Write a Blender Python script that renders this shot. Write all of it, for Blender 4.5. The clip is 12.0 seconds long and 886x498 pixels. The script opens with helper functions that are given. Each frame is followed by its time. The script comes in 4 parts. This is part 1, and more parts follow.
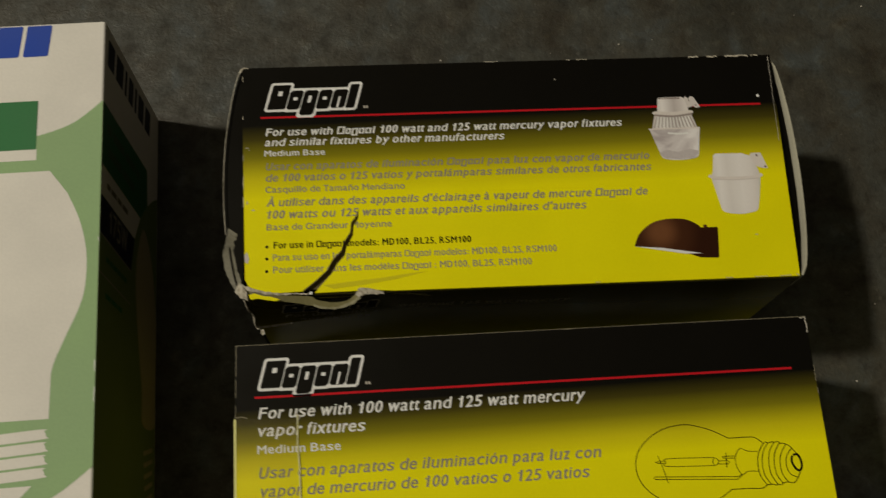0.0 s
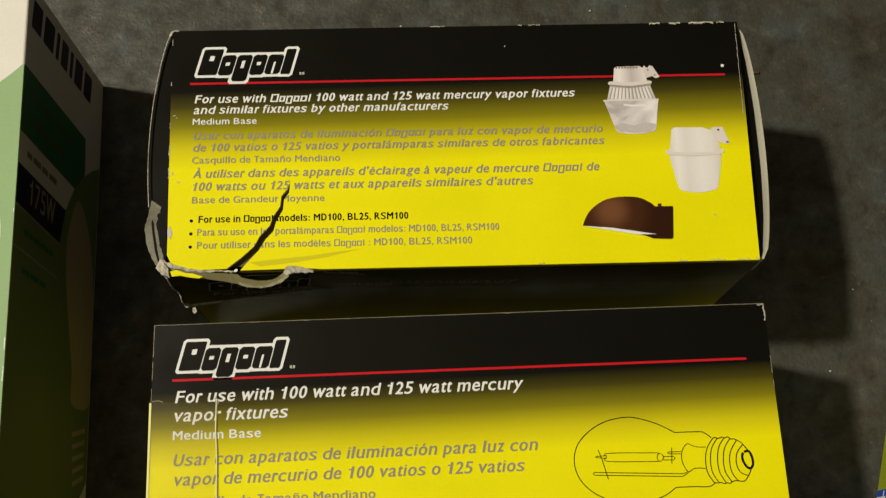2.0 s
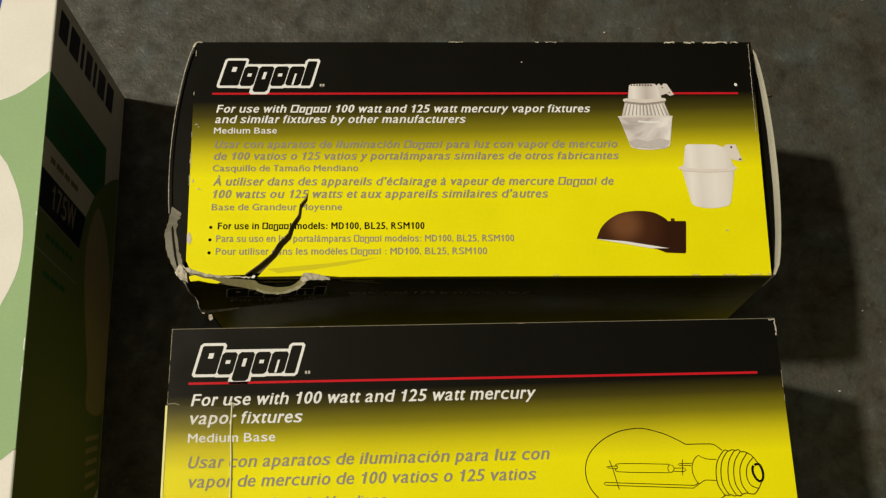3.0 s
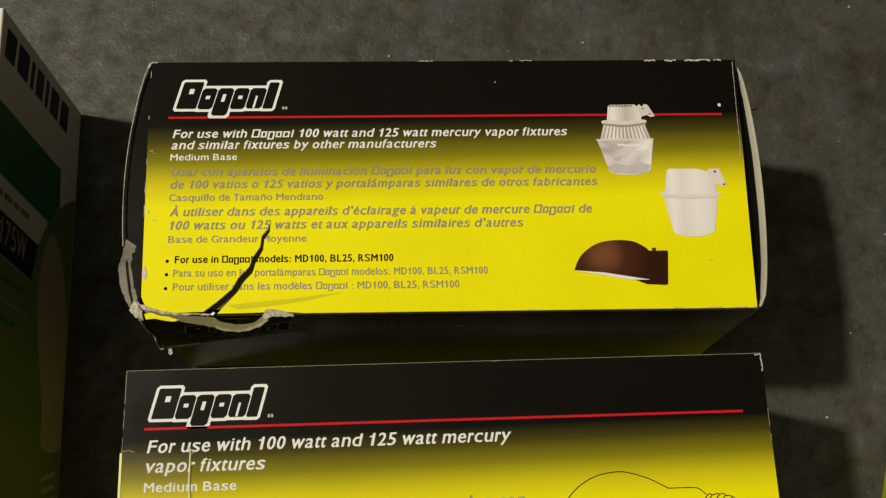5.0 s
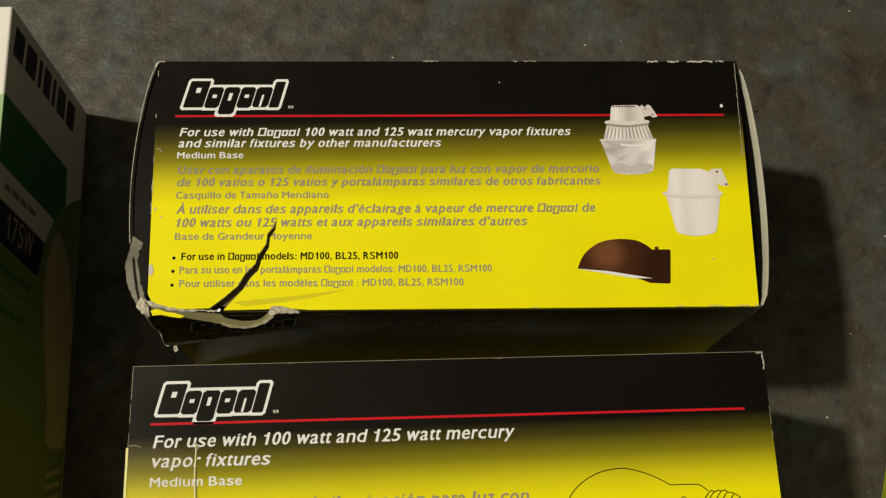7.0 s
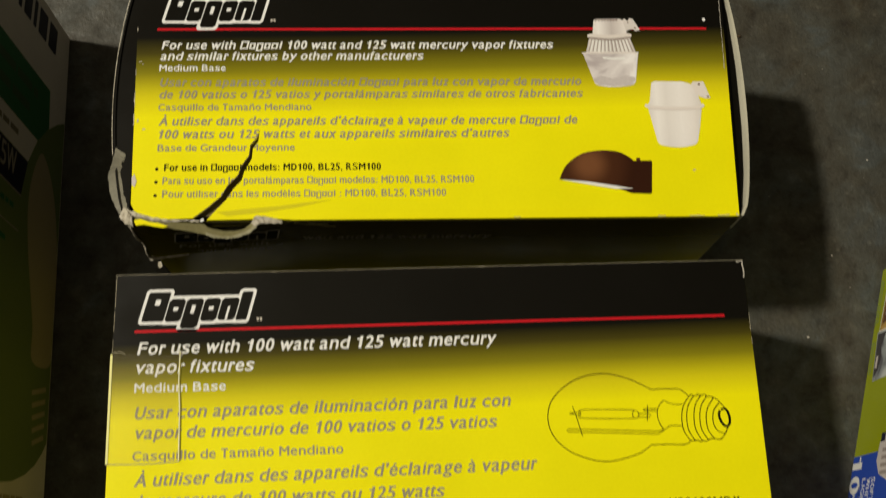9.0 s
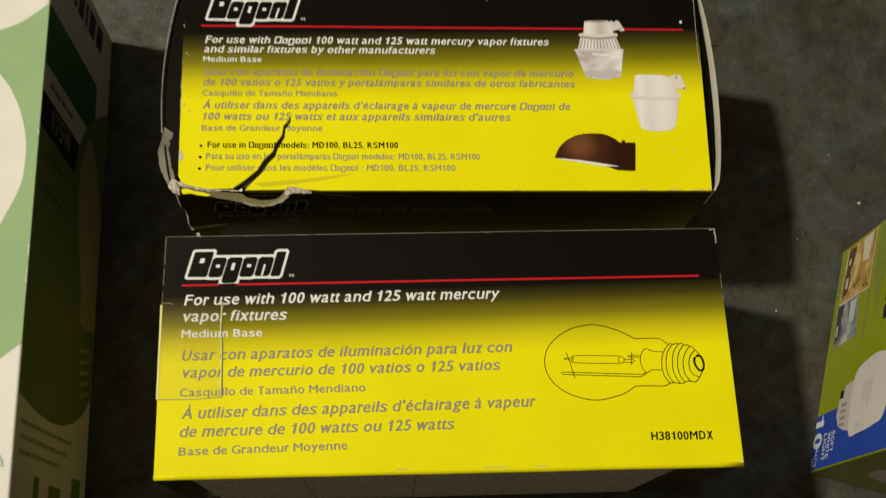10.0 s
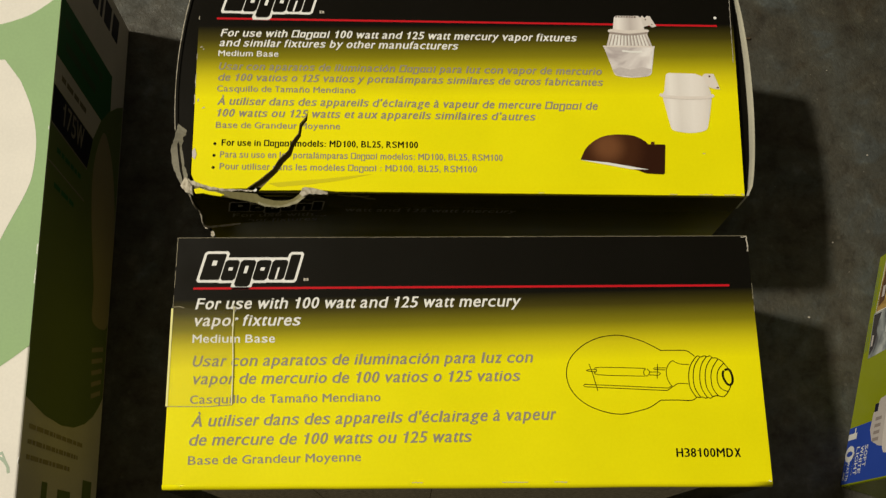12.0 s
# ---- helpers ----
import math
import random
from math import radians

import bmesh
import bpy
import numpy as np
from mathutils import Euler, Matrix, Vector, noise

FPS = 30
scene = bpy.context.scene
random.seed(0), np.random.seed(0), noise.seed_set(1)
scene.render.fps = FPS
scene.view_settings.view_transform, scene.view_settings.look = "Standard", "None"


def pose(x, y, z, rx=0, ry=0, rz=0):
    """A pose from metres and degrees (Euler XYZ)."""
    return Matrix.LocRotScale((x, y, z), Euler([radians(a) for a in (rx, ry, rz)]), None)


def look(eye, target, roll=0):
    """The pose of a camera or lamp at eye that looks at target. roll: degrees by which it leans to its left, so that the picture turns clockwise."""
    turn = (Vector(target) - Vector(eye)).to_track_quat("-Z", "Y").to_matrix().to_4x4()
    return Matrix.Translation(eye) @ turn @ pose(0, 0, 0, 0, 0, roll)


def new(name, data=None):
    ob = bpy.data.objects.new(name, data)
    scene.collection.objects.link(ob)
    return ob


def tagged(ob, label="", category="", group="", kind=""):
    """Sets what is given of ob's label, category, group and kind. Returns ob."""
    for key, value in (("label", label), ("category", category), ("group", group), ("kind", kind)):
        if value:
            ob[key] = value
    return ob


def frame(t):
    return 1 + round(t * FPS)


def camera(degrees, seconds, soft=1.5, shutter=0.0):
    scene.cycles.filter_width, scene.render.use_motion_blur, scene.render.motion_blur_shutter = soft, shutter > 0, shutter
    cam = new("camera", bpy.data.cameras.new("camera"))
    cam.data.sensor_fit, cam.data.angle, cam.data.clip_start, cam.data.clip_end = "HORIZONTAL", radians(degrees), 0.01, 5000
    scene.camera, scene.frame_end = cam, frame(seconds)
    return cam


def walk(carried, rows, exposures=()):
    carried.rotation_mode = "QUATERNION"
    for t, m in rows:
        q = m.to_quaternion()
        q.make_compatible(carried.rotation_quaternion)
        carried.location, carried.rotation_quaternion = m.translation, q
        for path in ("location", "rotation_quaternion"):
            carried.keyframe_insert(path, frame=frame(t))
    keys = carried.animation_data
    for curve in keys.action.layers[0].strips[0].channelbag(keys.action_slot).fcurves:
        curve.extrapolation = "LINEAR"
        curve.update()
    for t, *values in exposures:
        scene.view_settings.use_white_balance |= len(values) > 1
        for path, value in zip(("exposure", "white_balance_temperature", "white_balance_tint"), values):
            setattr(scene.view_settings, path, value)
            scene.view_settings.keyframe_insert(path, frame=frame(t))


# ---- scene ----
import functools

cam = camera(45.8, 12.0, soft=1.3, shutter=0.5)
CM = 0.01
PATH = [
    (0, (-3.063, -6.032, 31.315), (-2.169, 0.148, 12.315), 5.23),
    (0.2, (-2.327, -6.387, 31.055), (-1.558, -0.040, 12.105), 3.91),
    (0.5, (-1.841, -6.289, 31.125), (-0.971, 0.066, 12.181), 5.08),
    (1, (-1.452, -6.154, 30.929), (-0.325, 0.114, 11.970), 6.80),
    (1.5, (-1.423, -6.700, 30.261), (-0.753, -0.217, 11.353), 3.60),
    (1.8, (-0.657, -5.842, 29.604), (-0.607, -0.184, 10.421), -1.46),
    (2, (-0.801, -5.539, 29.866), (-0.430, 0.170, 10.701), 1.74),
    (2.5, (-0.773, -5.859, 29.953), (-0.423, 0.333, 10.939), 1.69),
    (3, (-1.055, -6.109, 30.025), (-0.775, 0.168, 11.038), 1.64),
    (3.2, (-0.929, -5.768, 29.970), (-0.649, 0.277, 10.908), 1.67),
    (4.8, (-0.719, -4.711, 29.227), (-0.091, 1.239, 10.142), 4.39),
    (5, (-0.706, -4.617, 29.171), (-0.116, 1.342, 10.089), 4.17),
    (5.5, (-0.772, -4.545, 29.181), (-0.157, 1.359, 10.082), 4.60),
    (6, (-0.827, -4.750, 29.233), (-0.284, 1.297, 10.177), 3.99),
    (6.5, (-0.837, -4.775, 29.291), (-0.193, 1.228, 10.224), 4.85),
    (6.7, (-0.918, -4.833, 29.311), (-0.288, 1.268, 10.275), 4.65),
    (8.3, (-0.359, -4.909, 29.117), (0.345, 1.003, 10.023), 4.79),
    (8.5, (-0.399, -4.964, 29.152), (0.441, 1.021, 10.087), 5.84),
    (8.8, (-0.740, -6.046, 28.737), (0.101, 0.233, 9.767), 5.62),
    (9, (-0.686, -6.293, 28.977), (0.093, -0.704, 9.790), 6.44),
    (9.2, (-0.759, -7.416, 28.870), (0.348, -1.594, 9.769), 9.28),
    (9.5, (-0.724, -7.879, 29.923), (0.207, -2.290, 10.742), 8.28),
    (9.7, (-1.187, -8.287, 30.395), (-0.040, -2.519, 11.280), 10.00),
    (10, (-1.438, -9.020, 31.568), (-0.393, -2.693, 12.624), 8.15),
    (10.5, (-1.533, -9.344, 32.231), (-0.541, -2.485, 13.471), 6.85),
    (11, (-1.488, -9.197, 31.865), (-0.634, -2.421, 13.067), 5.56),
    (11.5, (-0.953, -8.144, 31.323), (-0.522, -1.850, 12.344), 2.72),
    (12, (-1.187, -8.062, 30.905), (-0.676, -2.149, 11.806), 4.68),
]
walk(cam, [(t, look(CM * Vector(eye), CM * Vector(target), roll)) for t, eye, target, roll in PATH],
     exposures=[(0.0, -0.78), (0.5, -0.28), (1.0, -0.03), (1.5, 0.0), (2.5, 0.0), (12.0, 0.0)])


# ---- world and light ----
world = bpy.data.worlds.new("room_air")
world.use_nodes = True
world.node_tree.nodes["Background"].inputs[0].default_value = (1.0, 0.90, 0.70, 1)
world.node_tree.nodes["Background"].inputs[1].default_value = 0.0055
scene.world = world

lamp_data = bpy.data.lights.new("work_lamp", "POINT")
lamp_data.energy = 138.0
lamp_data.color = (1.0, 0.948, 0.80)
lamp_data.shadow_soft_size = 0.055
lamp = new("work_lamp_light", lamp_data)
lamp.location = (-1.0, 0.245, 1.57)


# ---- materials ----
def principled(name, rough=0.5, spec=0.26):
    mat = bpy.data.materials.new(name)
    mat.use_nodes = True
    tree = mat.node_tree
    b = tree.nodes["Principled BSDF"]
    b.inputs["Roughness"].default_value = rough
    b.inputs["Specular IOR Level"].default_value = spec
    return mat, tree, b


def node(tree, kind, **inputs):
    n = tree.nodes.new(kind)
    for key, value in inputs.items():
        n.inputs[key.replace("_", " ")].default_value = value
    return n


def coords(tree):
    return tree.nodes.new("ShaderNodeTexCoord").outputs["Object"]


def ramp(tree, source, stops, ease="EASE"):
    n = tree.nodes.new("ShaderNodeValToRGB")
    n.color_ramp.interpolation = ease
    while len(n.color_ramp.elements) < len(stops):
        n.color_ramp.elements.new(0.5)
    for el, (pos, col) in zip(n.color_ramp.elements, stops):
        el.position, el.color = pos, (*col, 1)
    tree.links.new(source, n.inputs[0])
    return n.outputs["Color"]


def mix(tree, kind, fac, a, b):
    n = tree.nodes.new("ShaderNodeMix")
    n.data_type, n.blend_type = "RGBA", kind
    for slot, value in ((0, fac), (6, a), (7, b)):
        if hasattr(value, "links"):
            tree.links.new(value, n.inputs[slot])
        elif slot:
            n.inputs[slot].default_value = (*value, 1)
        else:
            n.inputs[slot].default_value = value
    return n.outputs[2]


def card_finish(tree, b, colour, grain=0.06, bump=0.02, rough=(0.13, 0.2)):
    """Printed card: the ink's colour with fibre mottling, uneven varnish and a faint waviness."""
    where = coords(tree)
    fine = node(tree, "ShaderNodeTexNoise", Scale=1400.0, Detail=3.0)
    broad = node(tree, "ShaderNodeTexNoise", Scale=45.0, Detail=4.0)
    for n in (fine, broad):
        tree.links.new(where, n.inputs["Vector"])
    shade = ramp(tree, fine.outputs[0], [(0.3, (1 - 0.45 * grain,) * 3), (0.7, (1.0,) * 3)])
    wear = ramp(tree, broad.outputs[0], [(0.3, (1 - grain,) * 3), (0.65, (1.0,) * 3)])
    out = mix(tree, "MULTIPLY", 1.0, mix(tree, "MULTIPLY", 1.0, colour, shade), wear)
    tree.links.new(out, b.inputs["Base Color"])
    gloss = ramp(tree, broad.outputs[0], [(0.3, (rough[0],) * 3), (0.7, (rough[1],) * 3)])
    tree.links.new(gloss, b.inputs["Roughness"])
    bumps = node(tree, "ShaderNodeBump", Strength=0.06, Distance=bump * 0.001)
    tree.links.new(fine.outputs[0], bumps.inputs["Height"])
    wave = node(tree, "ShaderNodeBump", Strength=0.12, Distance=0.0005)
    tree.links.new(broad.outputs[0], wave.inputs["Height"])
    tree.links.new(bumps.outputs[0], wave.inputs["Normal"])
    tree.links.new(wave.outputs[0], b.inputs["Normal"])


def ink(name, colour, rough=(0.13, 0.2), grain=0.06):
    mat, tree, b = principled(name)
    rgb = tree.nodes.new("ShaderNodeRGB")
    rgb.outputs[0].default_value = (*colour, 1)
    card_finish(tree, b, rgb.outputs[0], grain, rough=rough)
    return mat


def fading_card(name, stops, low, high, axis="Y", tilt=0.0):
    """Black card that fades to yellow along one of its own axes, in metres from low to high."""
    mat, tree, b = principled(name)
    sep = tree.nodes.new("ShaderNodeSeparateXYZ")
    tree.links.new(coords(tree), sep.inputs[0])
    span = tree.nodes.new("ShaderNodeMapRange")
    span.inputs["From Min"].default_value, span.inputs["From Max"].default_value = low, high
    lean = tree.nodes.new("ShaderNodeMath")
    lean.operation = "MULTIPLY_ADD"
    lean.inputs[1].default_value = tilt
    tree.links.new(sep.outputs["X"], lean.inputs[0])
    tree.links.new(sep.outputs[axis], lean.inputs[2])
    tree.links.new(lean.outputs[0], span.inputs["Value"])
    card_finish(tree, b, ramp(tree, span.outputs[0], stops, "LINEAR"), 0.05)
    return mat


def picture_ink(name, stops):
    """The blurred tones of a small printed photograph."""
    mat, tree, b = principled(name)
    n = node(tree, "ShaderNodeTexNoise", Scale=130.0, Detail=3.0, Distortion=0.8)
    tree.links.new(coords(tree), n.inputs["Vector"])
    card_finish(tree, b, ramp(tree, n.outputs[0], stops))
    return mat


YELLOW, BLACK = (0.80, 0.72, 0.002), (0.0042, 0.0036, 0.0025)
FADE = [(0.0, YELLOW), (0.26, (0.60, 0.52, 0.006)), (0.55, (0.21, 0.183, 0.006)), (0.8, (0.056, 0.046, 0.005)), (1.0, BLACK)]
fade_torn = fading_card("card_fading_black_to_yellow_torn", FADE, -0.0047, 0.0160, tilt=-0.02)
fade_taped = fading_card("card_fading_black_to_yellow_taped", FADE, -0.0015, 0.0158, tilt=-0.02)
# Side print; its fade reaches higher to paint light bounced onto the black.
fade_side = fading_card("side_card_fading_black_to_yellow", FADE, -0.005, 0.0675, "Z")
m_black = ink("black_ink", BLACK)
m_dark = ink("dark_olive_card", (0.030, 0.026, 0.006))
m_olive = ink("olive_ink", (0.22, 0.185, 0.012))
m_yellow = ink("yellow_ink", YELLOW)
m_white = ink("white_ink", (0.76, 0.745, 0.72))
m_grey = ink("grey_ink", (0.29, 0.255, 0.175))
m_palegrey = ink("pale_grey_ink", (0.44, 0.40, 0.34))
m_red = ink("red_ink", (0.55, 0.010, 0.018))
m_blue = ink("royal_blue_ink", (0.02, 0.06, 0.36), rough=(0.6, 0.75))
m_green = ink("leaf_green_ink", (0.285, 0.42, 0.20), grain=0.1, rough=(0.6, 0.75))
m_darkgreen = ink("dark_green_ink", (0.035, 0.17, 0.055), grain=0.1, rough=(0.6, 0.75))
# Leaf green with the long side's shade in it; also dark small print.
m_forest = ink("shade_and_print_green_ink", (0.17, 0.225, 0.075), rough=(0.6, 0.75))
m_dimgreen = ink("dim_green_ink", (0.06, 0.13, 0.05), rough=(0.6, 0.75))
# Cream darkened for the shaded long side; also its faint small print.
m_tan = ink("shade_tan_ink", (0.42, 0.36, 0.22), rough=(0.6, 0.75))
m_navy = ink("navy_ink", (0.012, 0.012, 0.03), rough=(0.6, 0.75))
m_cream = ink("cream_uncoated_card", (0.74, 0.695, 0.625), rough=(0.6, 0.75), grain=0.09)
m_lime = ink("lime_green_ink", (0.27, 0.305, 0.008))
m_limeshade = ink("shaded_lime_ink", (0.20, 0.24, 0.012))
m_brown = ink("brown_picture_ink", (0.075, 0.026, 0.010))
m_gold = picture_ink("golden_picture_ink", [(0.32, (0.20, 0.10, 0.03)), (0.48, (0.46, 0.28, 0.07)), (0.66, (0.66, 0.50, 0.22))])
m_steel = picture_ink("blue_grey_picture_ink", [(0.32, (0.10, 0.10, 0.11)), (0.48, (0.27, 0.29, 0.29)), (0.66, (0.50, 0.52, 0.50))])
m_lampwhite = ink("lamp_white_picture_ink", (0.69, 0.62, 0.575), grain=0.07)
m_lamp_ribbed = fading_card("ribbed_lamp_picture_ink", [(0.0, (0.36, 0.31, 0.30)), (0.14, (0.62, 0.56, 0.53)), (0.32, (0.80, 0.75, 0.72)), (0.54, (0.50, 0.44, 0.42)), (0.76, (0.72, 0.66, 0.63)), (1.0, (0.38, 0.33, 0.32))], 0.0358, 0.0502, "X")
m_lamp_plain = fading_card("plain_lamp_picture_ink", [(0.0, (0.62, 0.565, 0.53)), (0.2, (0.79, 0.745, 0.71)), (0.36, (0.70, 0.65, 0.615)), (0.6, (0.77, 0.72, 0.69)), (0.8, (0.73, 0.675, 0.64)), (1.0, (0.60, 0.545, 0.51))], 0.0505, 0.0645, "X")
m_lamp_bowl = picture_ink("lamp_bowl_picture_ink", [(0.3, (0.40, 0.345, 0.345)), (0.48, (0.62, 0.565, 0.555)), (0.64, (0.78, 0.735, 0.72))])
m_ribshade = ink("lamp_rib_picture_ink", (0.33, 0.275, 0.25), grain=0.1)
m_lampgrey = ink("lamp_grey_picture_ink", (0.57, 0.505, 0.47), grain=0.1)


def board_material():
    mat, tree, b = principled("torn_grey_paperboard", 0.85, 0.2)
    n = node(tree, "ShaderNodeTexNoise", Scale=900.0, Detail=5.0)
    tree.links.new(coords(tree), n.inputs["Vector"])
    col = ramp(tree, n.outputs[0], [(0.3, (0.26, 0.225, 0.165)), (0.55, (0.47, 0.42, 0.33)), (0.75, (0.68, 0.63, 0.53))])
    tree.links.new(col, b.inputs["Base Color"])
    bump = node(tree, "ShaderNodeBump", Strength=0.8, Distance=0.0003)
    tree.links.new(n.outputs[0], bump.inputs["Height"])
    tree.links.new(bump.outputs[0], b.inputs["Normal"])
    return mat


def shade_picture_material():
    """The brown lamp hood of the picture: dark brown with a lighter brown sheen printed on its crown."""
    mat, tree, b = principled("brown_hood_picture")
    where = coords(tree)
    grad = tree.nodes.new("ShaderNodeTexGradient")
    grad.gradient_type = "SPHERICAL"
    shift = tree.nodes.new("ShaderNodeMapping")
    shift.inputs["Location"].default_value = (-0.036 * 90, 0.0185 * 90, -0.06 * 90)
    shift.inputs["Scale"].default_value = (90, 90, 90)
    tree.links.new(where, shift.inputs["Vector"])
    tree.links.new(shift.outputs[0], grad.inputs["Vector"])
    col = ramp(tree, grad.outputs["Fac"], [(0.0, (0.030, 0.009, 0.004)), (0.45, (0.055, 0.018, 0.007)), (0.9, (0.16, 0.062, 0.024))])
    card_finish(tree, b, col)
    return mat


def floor_material():
    mat, tree, b = principled("worn_concrete", 0.55, 0.35)
    where = coords(tree)
    big = node(tree, "ShaderNodeTexNoise", Scale=28.0, Detail=6.0, Roughness=0.6)
    mid = node(tree, "ShaderNodeTexNoise", Scale=150.0, Detail=6.0, Roughness=0.65)
    fine = node(tree, "ShaderNodeTexNoise", Scale=900.0, Detail=4.0, Roughness=0.6)
    dots = node(tree, "ShaderNodeTexVoronoi", Scale=130.0)
    for n in (big, mid, fine, dots):
        tree.links.new(where, n.inputs["Vector"])
    base = ramp(tree, mid.outputs[0], [(0.30, (0.029, 0.027, 0.021)), (0.52, (0.051, 0.050, 0.043)), (0.72, (0.083, 0.083, 0.074))])
    tone = ramp(tree, big.outputs[0], [(0.32, (0.56, 0.55, 0.51)), (0.5, (0.82, 0.82, 0.82)), (0.7, (1.0, 1.02, 1.06))])
    speck = ramp(tree, fine.outputs[0], [(0.32, (0.87, 0.87, 0.86)), (0.5, (1.0, 1.0, 1.0)), (0.74, (1.12, 1.12, 1.12))])
    col = mix(tree, "MULTIPLY", 1.0, mix(tree, "MULTIPLY", 1.0, base, tone), speck)
    grain = ramp(tree, dots.outputs["Distance"], [(0.05, (1.0,) * 3), (0.11, (0.0,) * 3)])
    col = mix(tree, "MIX", mix(tree, "MULTIPLY", 1.0, grain, (0.35, 0.35, 0.35)), col, (0.10, 0.098, 0.088))
    patch = node(tree, "ShaderNodeTexNoise", Scale=64.0, Detail=5.0, Roughness=0.6, Distortion=0.6)
    tree.links.new(where, patch.inputs["Vector"])
    hue = ramp(tree, patch.outputs[0], [(0.30, (0.76, 0.62, 0.44)), (0.43, (1.04, 0.95, 0.78)), (0.55, (1.12, 1.10, 0.99)), (0.68, (1.22, 1.34, 1.42))])
    col = mix(tree, "MULTIPLY", 1.0, col, hue)
    tree.links.new(col, b.inputs["Base Color"])
    rough = ramp(tree, mid.outputs[0], [(0.3, (0.7,) * 3), (0.7, (0.45,) * 3)])
    tree.links.new(rough, b.inputs["Roughness"])
    bump = node(tree, "ShaderNodeBump", Strength=0.5, Distance=0.0004)
    tree.links.new(fine.outputs[0], bump.inputs["Height"])
    bump2 = node(tree, "ShaderNodeBump", Strength=0.5, Distance=0.001)
    tree.links.new(mid.outputs[0], bump2.inputs["Height"])
    tree.links.new(bump.outputs[0], bump2.inputs["Normal"])
    tree.links.new(bump2.outputs[0], b.inputs["Normal"])
    return mat


def plaster_material():
    mat, tree, b = principled("dull_wall_paint", 0.8, 0.2)
    n = node(tree, "ShaderNodeTexNoise", Scale=4.0, Detail=6.0)
    tree.links.new(coords(tree), n.inputs["Vector"])
    tree.links.new(ramp(tree, n.outputs[0], [(0.3, (0.18, 0.166, 0.136)), (0.7, (0.25, 0.232, 0.19))]), b.inputs["Base Color"])
    return mat


def tape_material():
    """Clear tape: lets all light through but for a thin even gloss."""
    mat, tree, b = principled("clear_tape", 0.1, 0.5)
    clear = tree.nodes.new("ShaderNodeBsdfTransparent")
    clear.inputs[0].default_value = (0.995, 0.99, 0.98, 1)
    gloss = tree.nodes.new("ShaderNodeBsdfGlossy")
    gloss.inputs["Roughness"].default_value = 0.12
    both = tree.nodes.new("ShaderNodeMixShader")
    both.inputs[0].default_value = 0.02
    tree.links.new(clear.outputs[0], both.inputs[1])
    tree.links.new(gloss.outputs[0], both.inputs[2])
    tree.links.new(both.outputs[0], tree.nodes["Material Output"].inputs["Surface"])
    return mat


m_board, m_hood, m_floor, m_wall, m_tape = board_material(), shade_picture_material(), floor_material(), plaster_material(), tape_material()
m_inside = ink("brown_card_inside", (0.075, 0.050, 0.026), rough=(0.7, 0.85))
m_lining = ink("brown_card_lining", (0.13, 0.098, 0.04), rough=(0.7, 0.85))
m_scrap = ink("grey_torn_paper", (0.27, 0.25, 0.19), rough=(0.6, 0.8), grain=0.35)
m_lip = ink("lip_rim_light_paper", (0.36, 0.33, 0.20), rough=(0.6, 0.8), grain=0.3)
m_limp = ink("limp_olive_paper", (0.26, 0.23, 0.10), rough=(0.6, 0.8), grain=0.3)
m_kraft = ink("pale_board", (0.46, 0.43, 0.33), rough=(0.8, 0.9), grain=0.15)


# ---- building helpers; lengths of cartons and print in millimetres ----
MM = 0.001
LIFT = 0.05


def part(name, bm, material, parent, label=""):
    mesh = bpy.data.meshes.new(name)
    bm.to_mesh(mesh)
    bm.free()
    mesh.materials.append(material)
    ob = new(name, mesh)
    ob.parent = parent
    if label:
        tagged(ob, label)
    if name in ("small_print", "bulb_picture_thread", "bulb_picture_marks", "lamp_picture_ribs", "lamp_picture_highlights", "lamp_drawing", "tape_rim_and_glint", "thin_rule", "recycling_sign", "room_picture_detail", "mark_sign", "panel_seam"):
        tagged(ob, kind="stuff")
    return ob


def thing(name, place, label, category, group=""):
    ob = new(name)
    ob.empty_display_size = 0.02
    ob.matrix_basis = place
    return tagged(ob, label, category, group)


# A face of a carton: a matrix that takes print in its plane (x right, y up, z outward) into the carton.
def face(ox, oy, oz, right, up):
    r, u = Vector(right), Vector(up)
    n = r.cross(u)
    m = Matrix((r, u, n)).transposed().to_4x4()
    m.translation = (ox, oy, oz)
    return m


def put(bm, m):
    bm.transform(Matrix.Scale(MM, 4) @ m)
    return bm


def flat(m, outline, lift=LIFT):
    bm = bmesh.new()
    bm.faces.new([bm.verts.new((x, y, lift)) for x, y in outline])
    bmesh.ops.triangulate(bm, faces=bm.faces[:])
    bmesh.ops.recalc_face_normals(bm, faces=bm.faces[:])
    return put(bm, m)


def rect(x0, y0, x1, y1):
    return [(x0, y0), (x1, y0), (x1, y1), (x0, y1)]


def bars(m, boxes, slant=0.0, lift=LIFT):
    """Several plain blocks in one mesh."""
    bm = bmesh.new()
    for x0, y0, x1, y1 in boxes:
        bm.faces.new([bm.verts.new((x + slant * (y - y0), y, lift)) for x, y in rect(x0, y0, x1, y1)])
    return put(bm, m)


def words(x0, x1, y, tall, seed):
    """A line of small lettering that cannot be read, as bars of the words' lengths."""
    rng, x, out = random.Random(seed), x0, []
    while x < x1 - tall:
        w = min(tall * rng.uniform(1.2, 5.0), x1 - x)
        out.append((x, y, x + w, y + tall))
        x += w + 0.55 * tall
    return out


